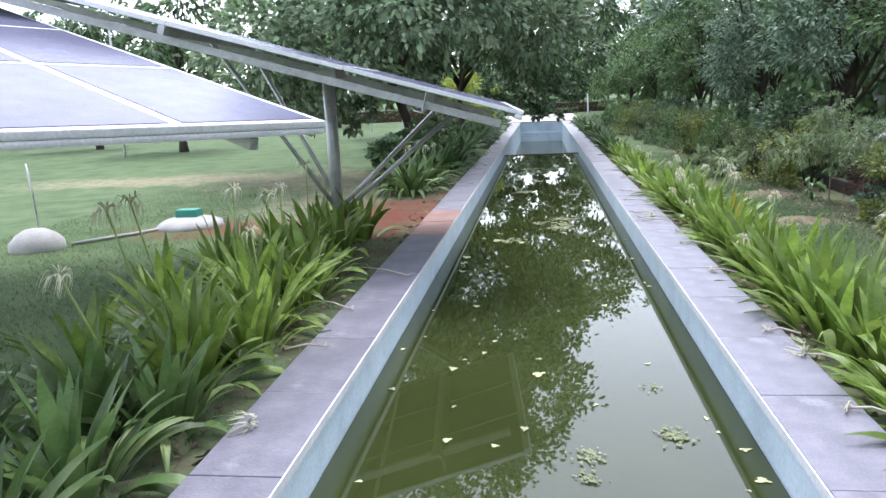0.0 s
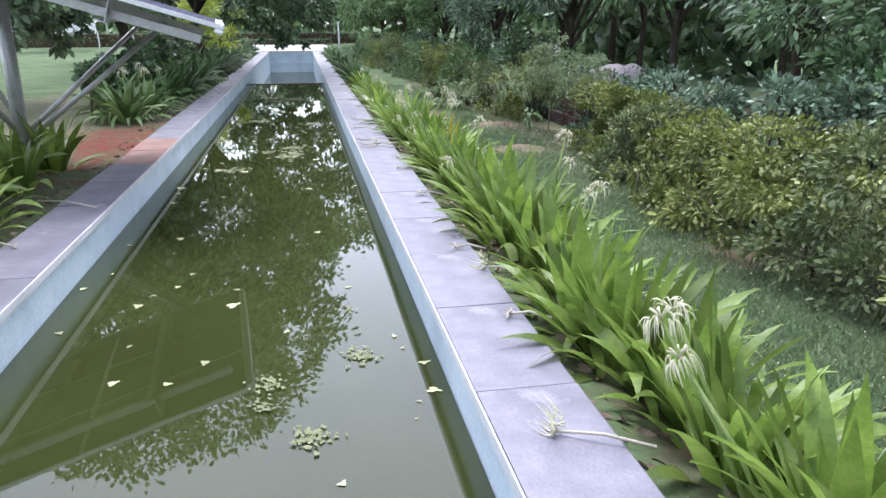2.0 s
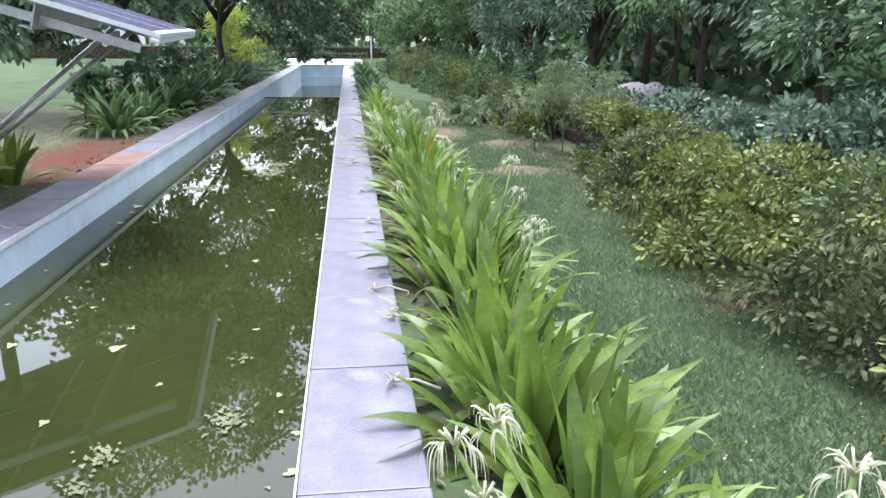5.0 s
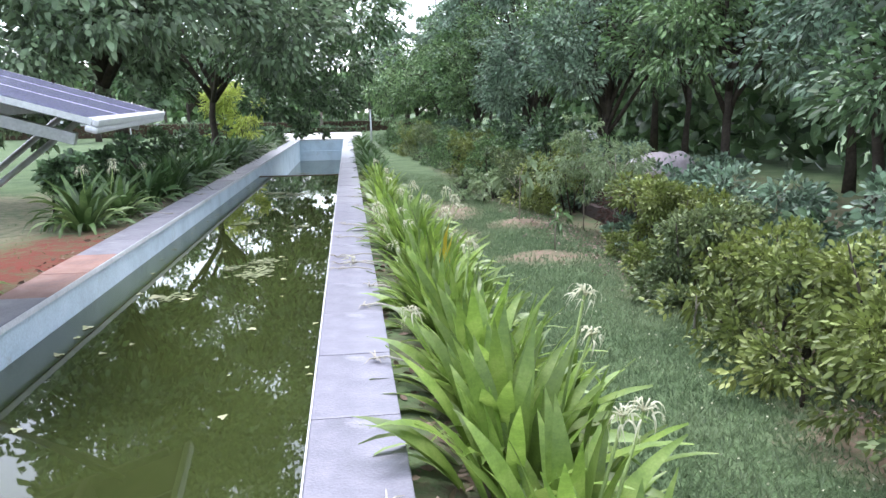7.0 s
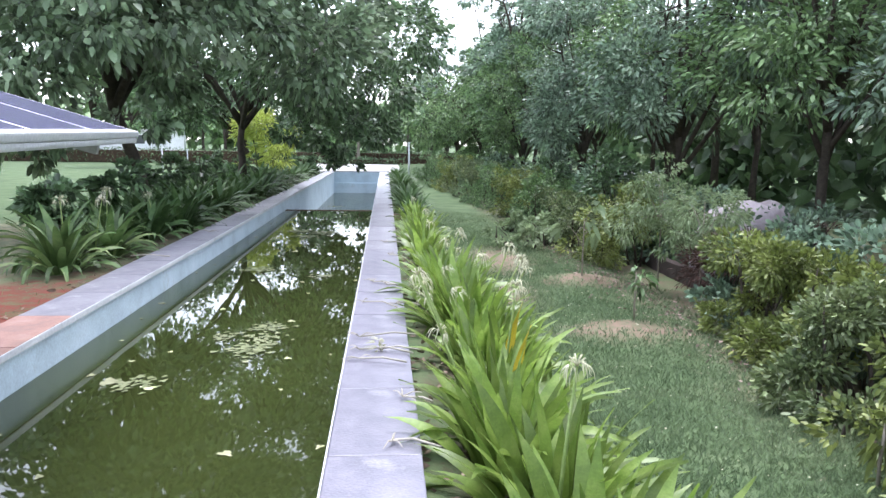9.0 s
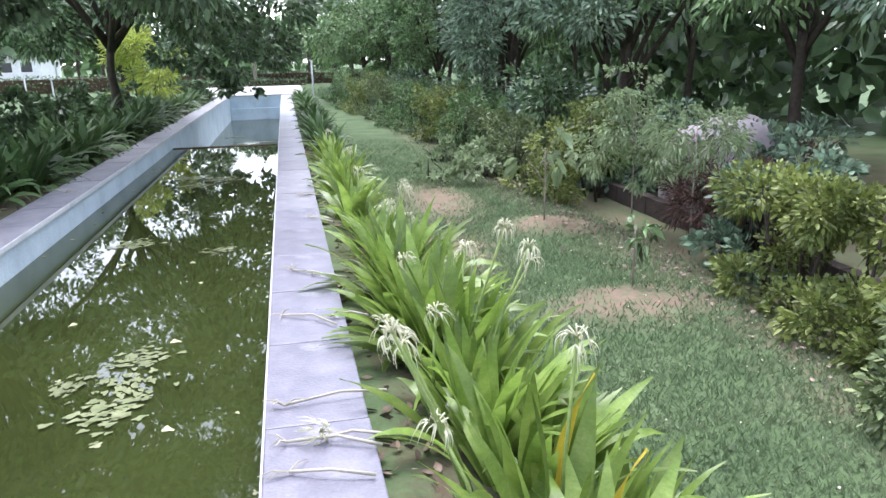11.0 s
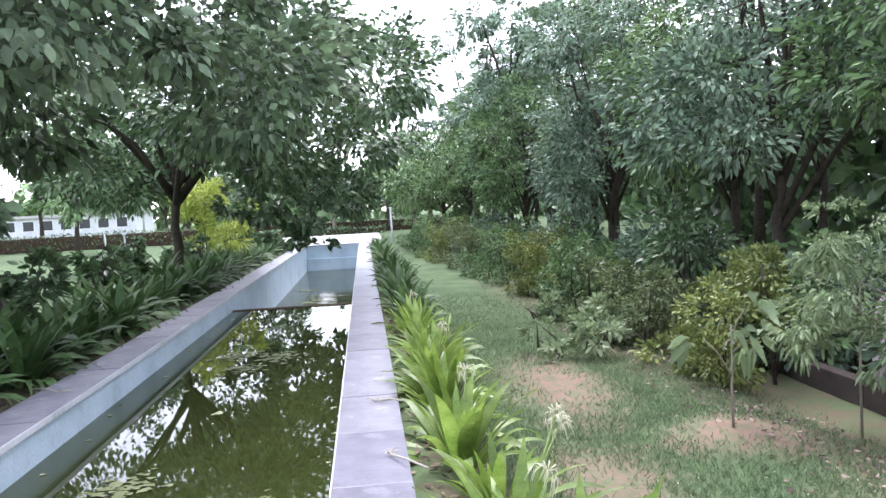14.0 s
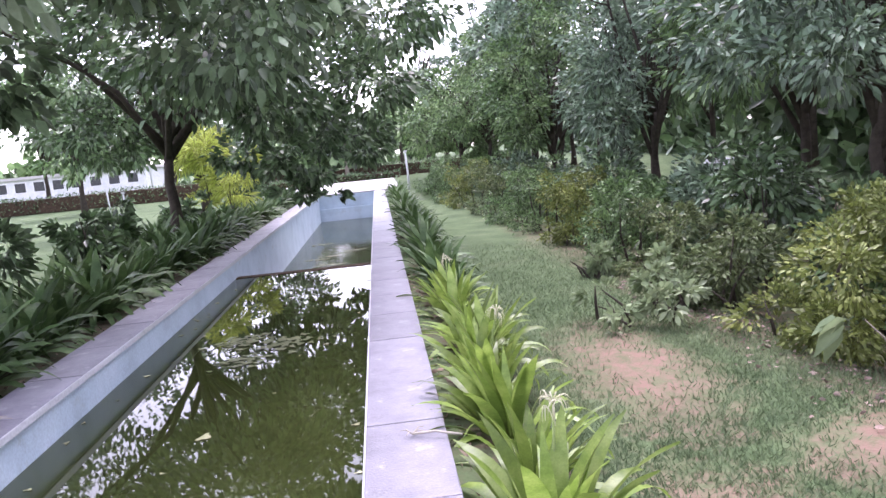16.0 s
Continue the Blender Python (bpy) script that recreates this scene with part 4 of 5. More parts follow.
bush("dry_shrub", "purplish brown dead shrub behind the saplings", (6.95, 14.2, -0.75), lobes(62, 7, 0.7, 0.6, 0.3, 0.85, 0.35, 0.5), 0.07, 4800, FOLIAGE["brown"], 62, 0.18, stems=18)
bush("garden_shrub", "yellow-green bamboo-like shrub beyond the lilies", (-2.9, 30.0, -0.15), lobes(63, 9, 0.75, 0.7, 0.6, 2.3, 0.4, 0.6), 0.2, 3600, FOLIAGE["lime"], 63, 0.2)
for i, (x, y, r, top) in enumerate(((-2.9, 15.8, 0.55, 1.0), (-3.1, 18.6, 0.6, 1.3), (-3.0, 21.2, 0.6, 1.1), (-3.3, 23.0, 0.7, 1.2), (-3.2, 27.2, 0.7, 1.0), (-3.0, 34.5, 0.7, 1.2), (-2.9, 13.2, 0.4, 1.0))):
    bush("garden_shrub", "dark broad-leaved shrub behind the lily bed", (x, y, ground_z(x, y)), lobes(640 + i, 6, r * 0.6, r * 0.6, 0.3, top, r * 0.4, r * 0.6), 0.13, 1700, FOLIAGE["broad"], 640 + i, group="shrubs behind the lilies")
for i, (x, y, r, top) in enumerate(((3.95, 17.9, 0.4, 0.42), (4.55, 18.3, 0.4, 0.45), (4.9, 19.3, 0.4, 0.5), (4.3, 20.6, 0.35, 0.4))):
    bush("low_shrub", "low leafy shrub at the edge of the grass", (x, y, ground_z(x, y)), lobes(660 + i, 5, r * 0.8, r * 0.8, 0.15, top, 0.18, 0.26), 0.10, 620, FOLIAGE["pale"], 660 + i, 0.5, group="low shrubs")


def sapling(x, y, h, crown, n, leaf, material, label, seed, aspect, lean=0.0):
    """A thin stem with side twigs and a loose crown."""
    rng = np.random.default_rng(seed)
    rr = random.Random(seed)
    root = empty("sapling", x, y, ground_z(x, y), label, "sapling", "saplings in the grass")
    pts = [(0, 0, -0.05), (lean * 0.3, 0.01, h * 0.4), (lean * 0.7, -0.01, h * 0.75), (lean, 0, h)]
    pieces = [tube(pts, [0.013, 0.011, 0.008, 0.004], 7)]
    for b in crown:
        s = Vector((lean * 0.5, 0, h * rr.uniform(0.5, 0.85)))
        c = Vector(b[:3])
        pieces.append(tube([s, s.lerp(c, 0.5) + Vector((0, 0, 0.04)), c], [0.008, 0.006, 0.003], 5))
    v, f = join_lists(pieces)
    mesh_object("stem", v, f, BARK_PALE, root, smooth=True)
    pos, way = in_blobs(crown, n, rng, 0.2)
    leaves_mesh("foliage", pos, way, leaf * rng.uniform(0.65, 1.2, n), aspect, material, root, rng, 0.6)


sapling(4.30, 14.22, 0.86, [(0, 0, 0.84, 0.13), (0.26, 0.05, 0.72, 0.13), (-0.24, 0, 0.76, 0.12), (0.06, -0.1, 0.98, 0.10), (0.14, 0.1, 0.66, 0.12), (-0.12, -0.1, 0.66, 0.11)], 40, 0.19, FOLIAGE["pale"], "small sapling with large pale leaves on a bare thin stem", 71, 0.5)
sapling(5.5, 14.3, 1.6, [(0, 0, 1.25, 0.5), (-0.45, 0, 1.0, 0.4), (0.45, 0, 1.05, 0.4), (0, 0.2, 1.75, 0.35), (0.1, -0.3, 0.9, 0.35), (-0.3, 0, 1.6, 0.3)], 3200, 0.075, FOLIAGE["pale"], "young tree with feathery grey-green drooping leaves", 72, 0.36)
sapling(5.6, 13.05, 1.45, [(0.2, 0, 1.3, 0.4), (0.5, 0.2, 1.25, 0.35), (-0.1, 0.2, 1.4, 0.3)], 1500, 0.075, FOLIAGE["pale"], "young tree with feathery leaves on a pale thin stem", 73, 0.28)
sapling(4.2, 11.6, 0.55, [(0, 0, 0.5, 0.14), (0.1, 0, 0.42, 0.12)], 40, 0.12, FOLIAGE["mid"], "small leafy sapling in the grass", 74, 0.4)
sapling(4.35, 7.6, 0.4, [(0, 0, 0.36, 0.12), (0.08, 0.04, 0.3, 0.12)], 34, 0.14, FOLIAGE["yellow"], "small sapling with pale drooping leaves", 75, 0.3)


# ---------------------------------------------------------------- garden things
def hedge(name, label, x0, y0, x1, y1, depth, height, n, material, seed):
    rng = np.random.default_rng(seed)
    root = empty(name, x0, y0, ground_z(x0, y0), label, "hedge")
    L = math.hypot(x1 - x0, y1 - y0)
    ux, uy = (x1 - x0) / L, (y1 - y0) / L
    core = box(0, -depth * 0.32, 0, L, depth * 0.32, height * 0.86, 0.05, Matrix(((ux, -uy, 0, 0), (uy, ux, 0, 0), (0, 0, 1, 0), (0, 0, 0, 1))))
    part("hedge_core", core, SOIL, root)
    a = rng.random((n, 3))
    s, q, z = a[:, 0] * L, (a[:, 1] - 0.5) * depth, height * (a[:, 2] ** 0.7)
    z += 0.07 * np.sin(s * 1.7) * (z / height)
    pos = np.stack([ux * s - uy * q, uy * s + ux * q, z], 1)
    leaves_mesh("foliage", pos, rng.normal(size=(n, 3)) + np.array([0, 0, 0.3]), np.full(n, 0.16) * rng.uniform(0.7, 1.3, n), 0.5, material, root, rng, 0.1)


hedge("hedge", "long clipped dark green hedge beyond the lawn", -26, 57, 10, 57, 1.0, 1.0, 7000, FOLIAGE["broad"], 81)
hedge("hedge", "clipped hedge along the far side of the lawn", -48, 34, -26, 56, 1.2, 1.3, 6000, FOLIAGE["mid"], 82)
hedge("hedge", "dark low hedge across the end of the paving", -5, 54.2, 2.6, 54.2, 0.8, 0.55, 3000, FOLIAGE["broad"], 83)


rng = np.random.default_rng(84)
n = 9000
px = rng.uniform(-130, 60, n)
crest = 6 + 2.5 * np.sin(px * 0.13) + 1.5 * np.sin(px * 0.41 + 1)
pos = np.stack([px, 125 + rng.uniform(-6, 6, n), crest * rng.random(n) ** 0.6], 1)
woods = leaves_mesh("far_woods", pos, rng.normal(size=(n, 3)), rng.uniform(1.0, 2.2, n), 0.7, FOLIAGE["mid"], None, rng, 0.2)
tagged(woods, "hazy line of far woods on the horizon", "woods", kind="stuff")


n = 24000
py = rng.uniform(-25, 80, n)
crest = 5.5 + 1.5 * np.sin(py * 0.3) + 1.0 * np.sin(py * 0.83 + 1)
pos = np.stack([16 + rng.uniform(-1.6, 2.5, n) + 0.04 * py, py, -0.6 + (crest + 0.6) * rng.random(n) ** 0.75], 1)
thicket = leaves_mesh("wood_thicket", pos, rng.normal(size=(n, 3)), rng.uniform(0.45, 0.9, n), 0.6, FOLIAGE["broad"], None, rng, 0.2)
tagged(thicket, "dense dark thicket deep in the wood", "woods", kind="stuff")
# added leaf screen behind the camera, never in view, closing off low sky
n = 9000
px = rng.uniform(-60, 30, n)
pos = np.stack([px, -16 + rng.uniform(-2, 2, n), 5.5 * rng.random(n) ** 0.75], 1)
thicket = leaves_mesh("wood_thicket", pos, rng.normal(size=(n, 3)), rng.uniform(0.5, 1.0, n), 0.6, FOLIAGE["mid"], None, rng, 0.2)
tagged(thicket, "unseen leaf screen added behind the pool's near end", "woods", kind="stuff")


def low_dome(x, y, r, h, label, name="mound", capped=False):
    """A pale concrete footing, flat-sided and rounded on top."""
    bm = bmesh.new()
    bmesh.ops.create_uvsphere(bm, u_segments=14, v_segments=8, radius=1)
    for v in bm.verts:
        k = 1 + 0.07 * noise.noise(v.co * 2.3)
        v.co = Vector((v.co.x * r * k, v.co.y * r * k, max(-0.12, v.co.z * h)))
    root = empty("concrete_footing", x, y, ground_z(x, y), label, "footing", "footings on the lawn")
    part("base", bm, CONCRETE, root, smooth=True)
    if capped:
        part("cap", box(-0.17, -0.11, h * 0.85, 0.17, 0.11, h + 0.1, 0.015), mat("green_plastic", ((0.05, 0.28, 0.22), (0.08, 0.36, 0.28)), 8, 0.5), root, "green plastic box")
    else:
        v, f = tube([(0.0, 0.1, h * 0.7), (-0.03, 0.12, 0.7), (-0.08, 0.14, 1.15)], [0.014, 0.014, 0.012], 7)
        mesh_object("rod", v, f, GALV, root, "thin pale rod", smooth=True)


low_dome(-6.75, 8.3, 0.36, 0.30, "pale rounded concrete footing with a thin rod")
low_dome(-5.35, 9.9, 0.52, 0.17, "flat pale concrete footing with a green box on top", capped=True)
v, f = tube([(-6.45, 8.6, ground_z(-6.4, 8.6) + 0.02), (-5.9, 9.2, ground_z(-5.9, 9.2) + 0.03), (-5.65, 9.6, ground_z(-5.6, 9.6) + 0.02)], [0.025] * 3, 8)
tagged(mesh_object("conduit", v, f, CONCRETE, smooth=True), "pale conduit lying on the lawn between two footings", "pipe")

# thin masts beyond the panels and the pool
for x, y, h, r, label in ((-16.5, 27, 9, 0.05, "thin white mast beyond the lawn"), (2.55, 41, 1.9, 0.05, "white-flecked post at the pool's far corner"), (-14, 62, 6, 0.07, "pale lamp post beyond the far lawn"), (-6.3, 33, 1.2, 0.035, "short pale post on the lawn"), (-9.6, 41, 1.2, 0.04, "short pale post on the lawn")):
    root = empty("post", x, y, ground_z(x, y), label, "post")
    v, f = tube([(0, 0, -0.1), (0.02, 0, h * 0.5), (0, 0, h)], [r, r * 0.9, r * 0.75], 9)
    mesh_object("shaft", v, f, WHITE_WALL, root, smooth=True)
    part("cap", box(-r * 1.3, -r * 1.3, h - 0.01, r * 1.3, r * 1.3, h + 0.05, 0.008), WHITE_WALL, root)


def far_building(x0, y0, x1, y1, h):
    root = empty("far_building", (x0 + x1) / 2, (y0 + y1) / 2, -0.2, "long low white building far beyond the lawn", "building")
    w, d = abs(x1 - x0) / 2, abs(y1 - y0) / 2
    part("wall", box(-w, -d, 0, w, d, h, 0.02), WHITE_WALL, root)
    part("roof", box(-w - 0.5, -d - 0.5, h, w + 0.5, d + 0.5, h + 0.35, 0.03), CONCRETE, root)
    dark = mat("window_glass", ((0.03, 0.035, 0.04), (0.06, 0.065, 0.07)), 4, 0.15)
    for i in range(9):
        wx = -w + 1.6 + i * (2 * w - 3.2) / 8
        win = part("window", box(wx - 0.7, -d - 0.04, 1.0, wx + 0.7, -d + 0.02, 2.3, 0.01), ALU, root)
        part("pane", box(wx - 0.62, -d - 0.055, 1.08, wx + 0.62, -d - 0.045, 2.22), dark, win)


far_building(-48, 104, -27, 112, 2.6)

# pale sheet over a mound among the trees
bm = bmesh.new()
bmesh.ops.create_icosphere(bm, subdivisions=4, radius=1)
for q in bm.verts:
    k = 1 + 0.12 * noise.noise(q.co * 1.6) + 0.03 * noise.noise(q.co * 6)
    q.co = Vector((q.co.x * 0.85 * k, q.co.y * 0.8 * k, max(-0.05, (1 - (1 - max(0, q.co.z)) ** 2) * 1.22 * k if q.co.z > 0 else q.co.z)))
heap = part("tarpaulin", bm, mat("pale_sheet", ((0.33, 0.28, 0.29), (0.46, 0.41, 0.42)), 3, 0.7, 0.4, 25), smooth=True)
heap.location = (7.3, 15.2, -0.72)
tagged(heap, "pale pinkish tarpaulin draped over a mound among the shrubs", "tarpaulin")


def parked_car(x, y, turn):
    """A small pale car, mostly behind the shrubs."""
    root = empty("parked_car", x, y, ground_z(x, y), "small white car parked under trees behind shrubs", "car")
    root.rotation_euler = (0, 0, radians(turn))
    body_m = mat("white_car_paint", ((0.66, 0.67, 0.68), (0.75, 0.76, 0.77)), 3, 0.25, 0, 60, 0.5)
    glass = mat("car_glass", ((0.02, 0.022, 0.025), (0.04, 0.045, 0.05)), 3, 0.06, 0, 60, 0.6)
    tyre = mat("tyre_rubber", ((0.015, 0.015, 0.015), (0.03, 0.03, 0.03)), 8, 0.9)
    bm = box(-1.8, -0.76, 0.3, 1.8, 0.76, 0.88, 0.10)
    part("body", bm, body_m, root, smooth=True)
    cab = box(-1.2, -0.68, 0.86, 0.85, 0.68, 1.42, 0)
    for v in cab.verts:
        if v.co.z > 1.2:
            v.co.x = v.co.x * 0.68 - 0.08
            v.co.y *= 0.84
    bmesh.ops.bevel(cab, geom=cab.edges[:], offset=0.07, segments=2, affect="EDGES")
    cabin = part("cabin", cab, body_m, root)
    for s in (-1, 1):
        part("side_window", box(-0.75, s * 0.61 - 0.012, 0.96, 0.5, s * 0.61 + 0.012, 1.28, 0.01), glass, cabin)
    for wx in (-1.15, 1.15):
        for s in (-1, 1):
            ring = bmesh.new()
            bmesh.ops.create_cone(ring, segments=20, cap_ends=True, radius1=0.29, radius2=0.29, depth=0.18, matrix=pose(wx, s * 0.7, 0.29, 90))
            wheel = part("wheel", ring, tyre, root)
            rim = bmesh.new()
            bmesh.ops.create_cone(rim, segments=16, cap_ends=True, radius1=0.17, radius2=0.15, depth=0.03, matrix=pose(wx, s * 0.8, 0.29, 90 * s))
            part("rim", rim, GALV, wheel)


parked_car(8.3, 24.0, 82)

# ditch wall along the wood
ditch = empty("wall_ditch", 6.15, 9.5, -0.95, "low weathered ditch wall along the wood", "wall", kind="structure")
for i in range(8):
    part("block", box(0, i * 0.95, 0, 0.16, i * 0.95 + 0.93, 0.42, 0.012), HEDGE_WALL, ditch)


# ---------------------------------------------------------------- litter on the coping
def dry_stalk(a, b, head, seed):
    """A withered flower stalk lying over the coping."""
    rr = random.Random(seed)
    A, B = Vector((*a, 0.012)), Vector((*b, 0.016))
    root = empty("dry_stalk", *A, "withered lily stalk lying on the slate coping", "stalk", "withered stalks on the coping")
    d = B - A
    mid = d * 0.5 + Vector((rr.uniform(-.03, .03), rr.uniform(-.03, .03), 0.02))
    v, f = tube([(0, 0, 0), mid, d], [0.006, 0.006, 0.007], 6)
    mesh_object("stem", v, f, STALK, root, smooth=True)
    if head > 9:
        ob = tagged(new("flower_head", BLOOMS[2]), "withered white flower head")
        ob.parent = root
        ob.matrix_basis = pose(0, 0, 0.03, 70, 20 * seed, 40 * seed) @ Matrix.Diagonal((0.75, 0.75, 0.75, 1))
        return
    pieces = []
    for k in range(head):
        az = rr.uniform(0, 6.28)
        L = rr.uniform(0.04, 0.12)
        e = Vector((math.cos(az) * L, math.sin(az) * L, rr.uniform(-0.006, 0.03)))
        pieces.append(tube([(0, 0, 0), e * 0.5 + Vector((0, 0, 0.015)), e], [0.005, 0.004, 0.002], 4))
    v, f = join_lists(pieces)
    mesh_object("flower_head", v, f, STALK, root, "withered flower head")


for i, (a, b, head) in enumerate((((1.18, 8.77), (1.63, 8.80), 6), ((1.32, 8.44), (1.62, 8.39), 14), ((1.17, 9.95), (1.47, 9.70), 4), ((1.245, 10.9), (1.55, 10.6), 5), ((1.38, 10.75), (1.6, 10.6), 4), ((1.45, 9.86), (1.66, 9.8), 5), ((1.19, 8.45), (1.55, 8.33), 3),
                                  ((1.42, 12.7), (1.62, 12.4), 4), ((1.42, 4.07), (1.6, 4.0), 5), ((1.2, 8.23), (1.5, 8.13), 3), ((1.30, 1.80), (1.62, 1.62), 16), ((1.48, 3.65), (1.68, 3.5), 12), ((1.45, 2.9), (1.64, 2.8), 6), ((1.40, 6.9), (1.62, 6.8), 5), ((1.44, 5.7), (1.62, 5.6), 6), ((1.46, 7.5), (1.62, 7.4), 5), ((1.35, 13.9), (1.6, 13.8), 4),
                                  ((-1.18, 5.68), (-1.72, 6.0), 2), ((-1.42, 4.62), (-1.75, 4.85), 3), ((-1.39, 3.79), (-1.64, 3.72), 3), ((-1.43, 2.6), (-1.5, 2.52), 11), ((-1.21, 12.52), (-1.66, 12.53), 3), ((-1.3, 15.0), (-1.6, 15.2), 3))):
    dry_stalk(a, b, head, i)

# brown leaf litter in the bed beside the coping
rng = np.random.default_rng(7)
n = 900
px = np.where(rng.random(n) < 0.6, rng.uniform(1.5, 1.8, n), rng.uniform(-1.85, -1.5, n))
py = rng.uniform(0.6, 20, n)
pos = np.stack([px, py, np.array([ground_z(a, b) + 0.015 for a, b in zip(px, py)])], 1)
lit = leaves_mesh("leaf_litter", pos, rng.normal(size=(n, 3)) * np.array([1, 1, 0.15]), rng.uniform(0.03, 0.09, n), 0.4, mat("brown_litter", ((0.12, 0.085, 0.06), (0.26, 0.20, 0.15)), 9, 0.9, island=0.5), None, rng, 0.02)
tagged(lit, "dry brown leaf litter along the coping", "leaf litter", kind="stuff")
n = 1500
py = rng.uniform(4, 20, n)
px = 5.0 + rng.normal(0, 0.28, n) - 0.03 * (py - 10)
pos = np.stack([px, py, np.array([ground_z(a, b) + 0.02 for a, b in zip(px, py)])], 1)
strip = leaves_mesh("leaf_litter", pos, rng.normal(size=(n, 3)) * np.array([1, 1, 0.2]), rng.uniform(0.025, 0.07, n), 0.5, mat("pale_litter", ((0.20, 0.14, 0.12), (0.40, 0.31, 0.27)), 9, 0.9, island=0.5), None, rng, 0.02)
tagged(strip, "pale dry leaf litter along the ditch", "leaf litter", kind="stuff")


# ---------------------------------------------------------------- floating things
def blob_mesh(name, seed, pieces, spread, size, material):
    """Flat irregular flakes close together on the water."""
    rr = random.Random(seed)
    verts, faces = [], []
    for k in range(pieces):
        cx, cy = (rr.gauss(0, spread), rr.gauss(0, spread)) if k else (0, 0)
        r = size * rr.uniform(0.5, 1.1)
        m = 11
        o = len(verts)
        verts.append((cx, cy, 0.006))
        ph = rr.uniform(0, 9)
        for i in range(m):
            a = 2 * math.pi * i / m
            q = r * (1 + 0.35 * math.sin(3 * a + ph) + rr.uniform(-.25, .25))
            verts.append((cx + q * math.cos(a) * 1.3, cy + q * math.sin(a) * 0.8, 0.003 + 0.003 * (k % 3)))
        faces += [(o, o + 1 + i, o + 1 + (i + 1) % m) for i in range(m)]
    me = bpy.data.meshes.new(name)
    me.from_pydata(verts, [], faces)
    me.materials.append(material)
    me.shade_smooth()
    return me


FLOAT = mat("floating_leaf", ((0.30, 0.32, 0.16), (0.46, 0.46, 0.28)), 14, 0.6, 0.2, 60, 0.4, vary=0.4)
SCUM = mat("algae_scum", ((0.10, 0.125, 0.045), (0.20, 0.22, 0.11)), 12, 0.6, 0.3, 40, 0.4, vary=0.15)
LEAVES = [blob_mesh("floating_leaf", s, 1, 0, 0.03, FLOAT) for s in range(5)]
RAFTS = [blob_mesh("algae_raft", 10 + s, 24 + 12 * s, 0.052, 0.015, SCUM) for s in range(4)]
rnd = random.Random(9)


def float_leaf(x, y, size=1.0):
    ob = new("floating_leaf", rnd.choice(LEAVES))
    ob.matrix_basis = pose(x, y, WATER + 0.002, 0, 0, rnd.uniform(0, 360)) @ Matrix.Diagonal((size, size, 1, 1))
    tagged(ob, "pale fallen leaf floating on the green water", "leaf", "leaves floating on the pool")


for x, y, s in ((-.36, 4.79, .8), (-.02, 4.11, 1.2), (-.62, 4.21, 1.0), (-.96, 5.63, .9), (-.88, 7.8, 1.6), (-.54, 3.57, .8), (-.57, 5.33, .6), (-.26, 8.62, 2.2), (.32, 3.62, .8), (1.04, 3.07, 1.3), (-.02, 4.4, 1.0), (.72, 4.31, .9), (-.86, 7.52, 1.4), (-.55, 8.76, 2.4), (1.0, 7.57, 1.3), (-.85, 7.1, 2.0), (.5, 7.5, 1.1), (-.26, 12.63, 1.5), (-.03, 15.1, 1.6), (.6, 9.3, .9)):
    float_leaf(x, y, s)
for k in range(85):
    y = rnd.uniform(2, 21.5)
    float_leaf(rnd.choice((rnd.uniform(-1.05, 1.05), rnd.choice((-1, 1)) * rnd.uniform(0.9, 1.08))), y, rnd.uniform(0.35, 0.9) * (1 + y * 0.02))
for x, y, which, s in ((.7, 3.24, 1, .9), (.23, 2.96, 2, .8), (.22, 2.75, 1, .7), (.44, 2.44, 3, .9), (.28, 9.56, 3, 1.9), (.29, 10.28, 3, 1.6), (.34, 9.9, 2, 1.7), (.0, 9.97, 1, 1.5), (-.33, 13.41, 3, 2.0), (.56, 12.9, 1, 1.6), (-.22, 17.73, 3, 2.6), (.23, 17.5, 3, 2.8), (-.1, 16.9, 2, 2.2), (-.35, 8.7, 2, 1.6), (.7, 3.9, 0, .7), (.75, 3.2, 0, 1.0)):
    ob = new("algae_raft", RAFTS[which])
    ob.matrix_basis = pose(x, y, WATER + 0.004, 0, 0, rnd.uniform(0, 360)) @ Matrix.Diagonal((s, s, 1, 1))
    tagged(ob, "pale floating raft of algae and petals on the water", "algae", "algae rafts on the pool", "stuff")
for k in range(10):
    ob = new("algae_raft", RAFTS[rnd.randrange(4)])
    ob.matrix_basis = pose(rnd.uniform(-.7, .9), rnd.uniform(23, 33), WATER_2 + 0.004, 0, 0, rnd.uniform(-15, 15)) @ Matrix.Diagonal((3.2, 1.6, 1, 1))
    tagged(ob, "pale floating scum in the lower basin", "algae", "scum in the lower basin", "stuff")


# ---------------------------------------------------------------- grass
def ground_many(px, py):
    """Ground heights for many points, from a fine table."""
    gx, gy = np.arange(-10, 6.01, 0.1), np.arange(-2, 26.01, 0.1)
    table = np.array([[ground_z(a, b) for a in gx] for b in gy])
    fx, fy = (px - gx[0]) / 0.1, (py - gy[0]) / 0.1
    ix, iy = fx.astype(int), fy.astype(int)
    tx, ty = fx - ix, fy - iy
    return (table[iy, ix] * (1 - tx) + table[iy, ix + 1] * tx) * (1 - ty) + (table[iy + 1, ix] * (1 - tx) + table[iy + 1, ix + 1] * tx) * ty


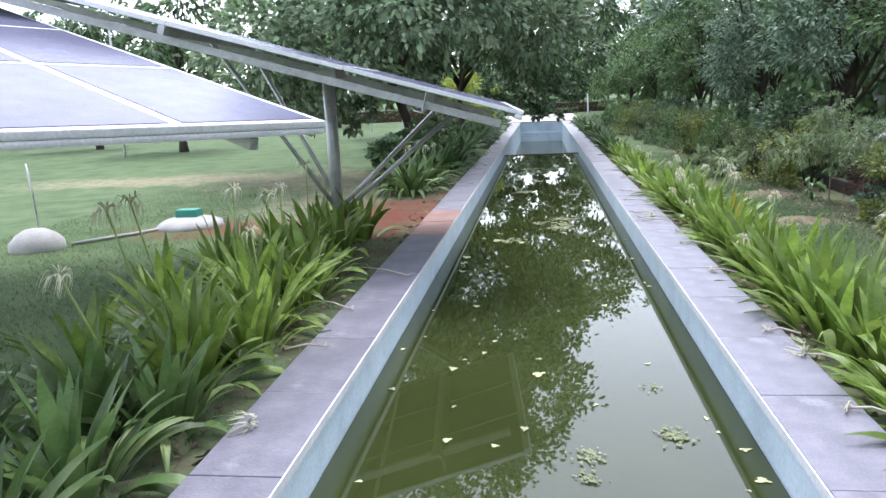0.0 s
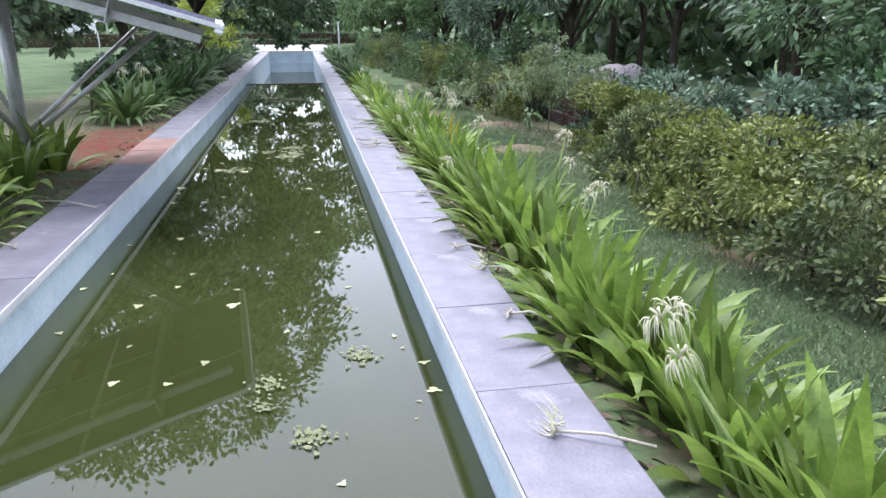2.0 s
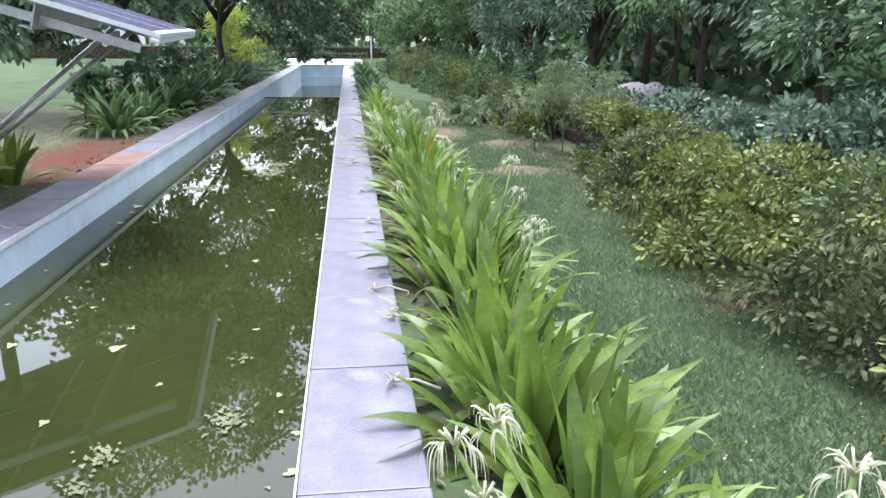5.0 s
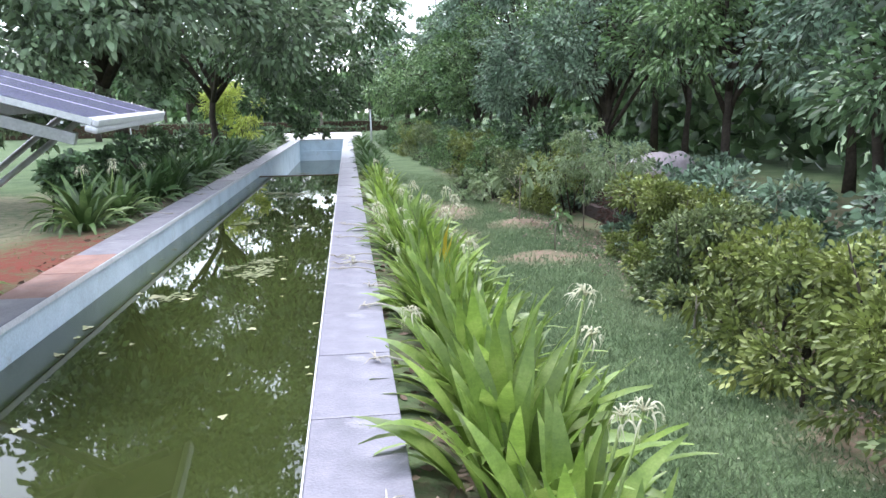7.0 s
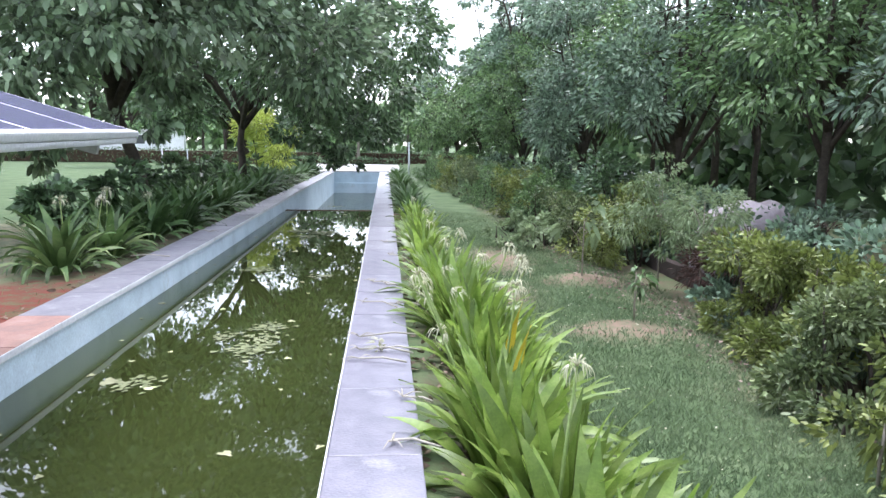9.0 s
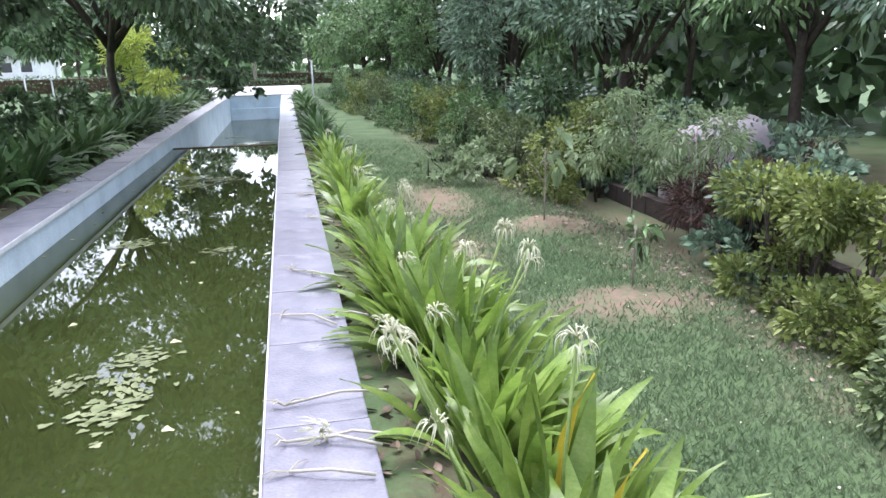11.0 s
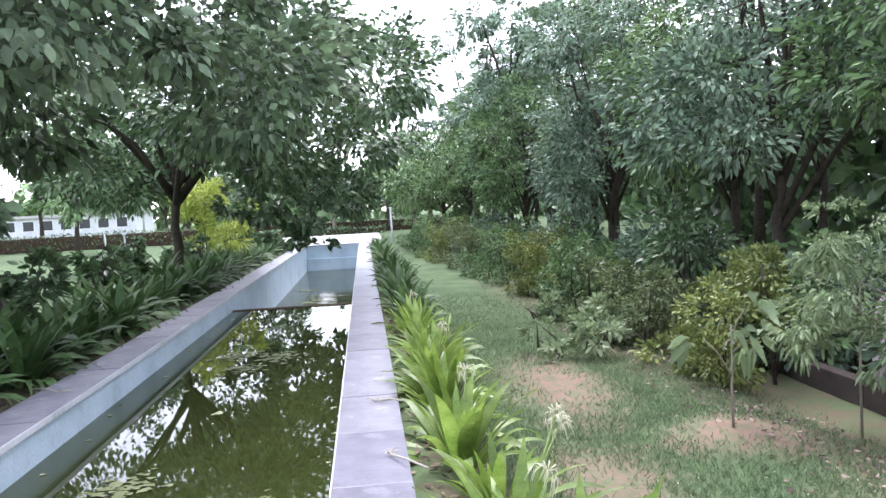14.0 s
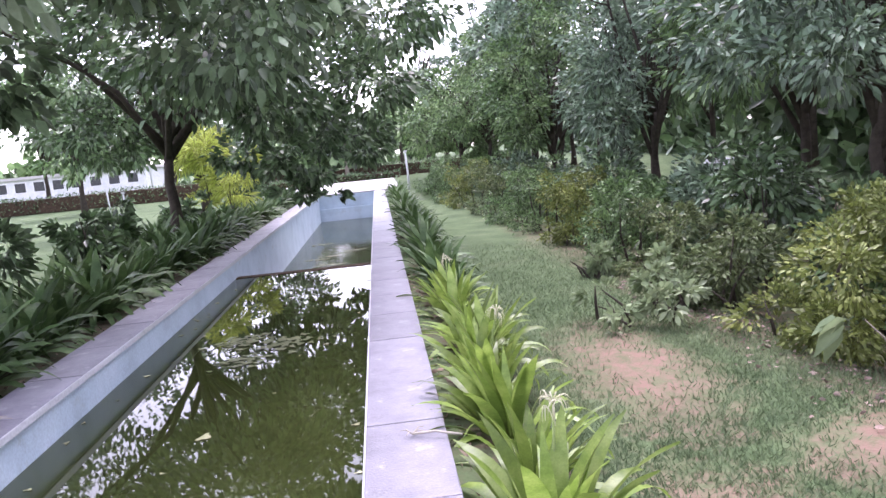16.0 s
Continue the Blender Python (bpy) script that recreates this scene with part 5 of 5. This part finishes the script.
def grass(name, label, n, x0, x1, y0, y1, length, material, seed, bare):
    rng = np.random.default_rng(seed)
    px, py = rng.uniform(x0, x1, n), y0 + (y1 - y0) * rng.random(n) ** 1.5
    keep = np.ones(n, bool)
    for cx, cy, rx, ry in bare:
        keep &= ((px - cx) / rx) ** 2 + ((py - cy) / ry) ** 2 > rng.uniform(0.0, 2.0, n)
    keep &= rng.random(n) < np.clip((y1 - py) / 9, 0, 1) * np.clip((x1 - px) / 1.2, 0, 1)
    px, py = px[keep], py[keep]
    pos = np.stack([px, py, ground_many(px, py)], 1)
    m = len(px)
    way = rng.normal(size=(m, 3)) * np.array([0.6, 0.6, 0.1]) + np.array([0, 0, 0.8])
    way /= np.linalg.norm(way, axis=1, keepdims=True)
    size = (length * rng.uniform(0.5, 1.4, m))[:, None]
    turn = rng.uniform(0, 2 * np.pi, m)
    side = np.stack([np.cos(turn), np.sin(turn), np.zeros(m)], 1) * size * 0.11
    v = np.stack([pos - side, pos + side, pos + way * size], 1)
    me = bpy.data.meshes.new(name)
    me.vertices.add(m * 3)
    me.vertices.foreach_set("co", v.reshape(-1).astype(np.float32))
    me.loops.add(m * 3)
    me.loops.foreach_set("vertex_index", np.arange(m * 3, dtype=np.int32))
    me.polygons.add(m)
    me.polygons.foreach_set("loop_start", np.arange(0, m * 3, 3, dtype=np.int32))
    me.update(calc_edges=True)
    me.materials.append(material)
    ob = new(name, me)
    tagged(ob, label, "grass", kind="stuff")


GRASS = mat("grass_blades", ((0.111, 0.167, 0.086), (0.151, 0.211, 0.111), (0.202, 0.257, 0.146)), 0.9, 0.6, 0, 40, 0.3, island=0.35, translucent=0.45)
BARE = ((4.35, 14.25, .6, .5), (4.0, 11.25, .65, .38), (3.35, 16.4, .55, 1.3), (3.0, 13.4, .3, .7), (4.44, 5.35, .3, .5))
grass("grass", "short green grass and clover beside the lilies", 310000, 2.1, 5.7, -0.3, 25.8, 0.05, GRASS, 91, BARE)
grass("lawn_grass", "short mown lawn grass", 110000, -8, -1.5, 1.5, 18, 0.035, mat("lawn_blades", ((0.10, 0.165, 0.06), (0.145, 0.22, 0.085), (0.20, 0.265, 0.12)), 0.9, 0.6, 0, 40, 0.3, island=0.35, translucent=0.3), 92, ((-2.3, 9.6, 1.1, 2.3), (-4.4, 9.6, 1.6, .8), (-5, 16, 2.5, 2), (-3.6, 12.5, 1.6, 2.4), (-9.5, 17, 4.5, 1.3)))
rng = np.random.default_rng(93)
n = 700
px, py = rng.uniform(2.6, 4.9, n), 0.5 + 13 * rng.random(n) ** 1.6
pos = np.stack([px, py, np.array([ground_z(a, b) + 0.05 for a, b in zip(px, py)])], 1)
dots = leaves_mesh("clover_flowers", pos, rng.normal(size=(n, 3)) * np.array([1, 1, 0.3]), rng.uniform(0.010, 0.018, n), 0.9, PETAL, None, rng, 0)
tagged(dots, "tiny pale flowers scattered through the grass", "wild flowers", kind="stuff")


# ---------------------------------------------------------------- coping slabs
def coping(name, s, seed):
    root = empty(name, 0, 0, 0, "coping of dark grey slate slabs along the pool", "coping", kind="structure")
    rr = random.Random(seed)
    step, th, out = 0.92, 0.045, 0.02
    x0, x1 = sorted((s * (HALF - out), s * OUTER))
    bm = box(x0, 0, -th, x1, step - 0.006, 0, 0.006)
    bed = part("bedding", box(min(s * (HALF + 0.012), s * (OUTER - 0.02)), -0.59, -0.043, max(s * (HALF + 0.012), s * (OUTER - 0.02)), END_Y - 0.01, -0.012), MORTAR, root)
    first = None
    red = pale = None
    y = -0.6
    while y < END_Y - 0.5:
        dusty = s < 0 and 7.3 < y < 9.0
        if first is None:
            ob = part("slab", bm, SLATE, root)
            first = ob.data
            red = first.copy()
            red.materials[0] = SLATE_RED
            pale = first.copy()
            pale.materials[0] = SLATE_PALE
        else:
            ob = new("slab", red if dusty else pale if (s > 0 and y > 12.6) or (s < 0 and y > 9.0) else first)
            ob.parent = root
        ob.location = (rr.uniform(-.003, .003), y, rr.uniform(-.002, .002))
        if dusty:
            tagged(ob, "slate slab dusted with red earth")
        y += step
    edge = s * (HALF - out)
    part("lip", box(min(edge - s * 0.009, edge - s * 0.001), -0.59, -0.052, max(edge - s * 0.009, edge - s * 0.001), END_Y - 0.01, -0.002, 0.002), WHITE_WALL, root, "thin white strip along the slabs' pool edge")


coping("coping_left", -1, 1)
coping("coping_right", 1, 2)
near = empty("coping_near", 0, 0, 0, "coping of dark slate slabs at the near end", "coping", kind="structure")
for i in range(4):
    part("slab", box(-1.53 + i * 0.766, -1.155, -0.045, -1.53 + i * 0.766 + 0.76, -0.61, 0, 0.006), SLATE, near)
far = empty("coping_far", 0, 0, 0, "pale coping at the far end of the pool", "coping", kind="structure")
for i in range(4):
    part("slab", box(-1.5 + i * 0.75, END_Y - 0.03, -0.018, -1.5 + i * 0.75 + 0.745, END_Y + 0.4, 0.02, 0.006), CONCRETE, far)
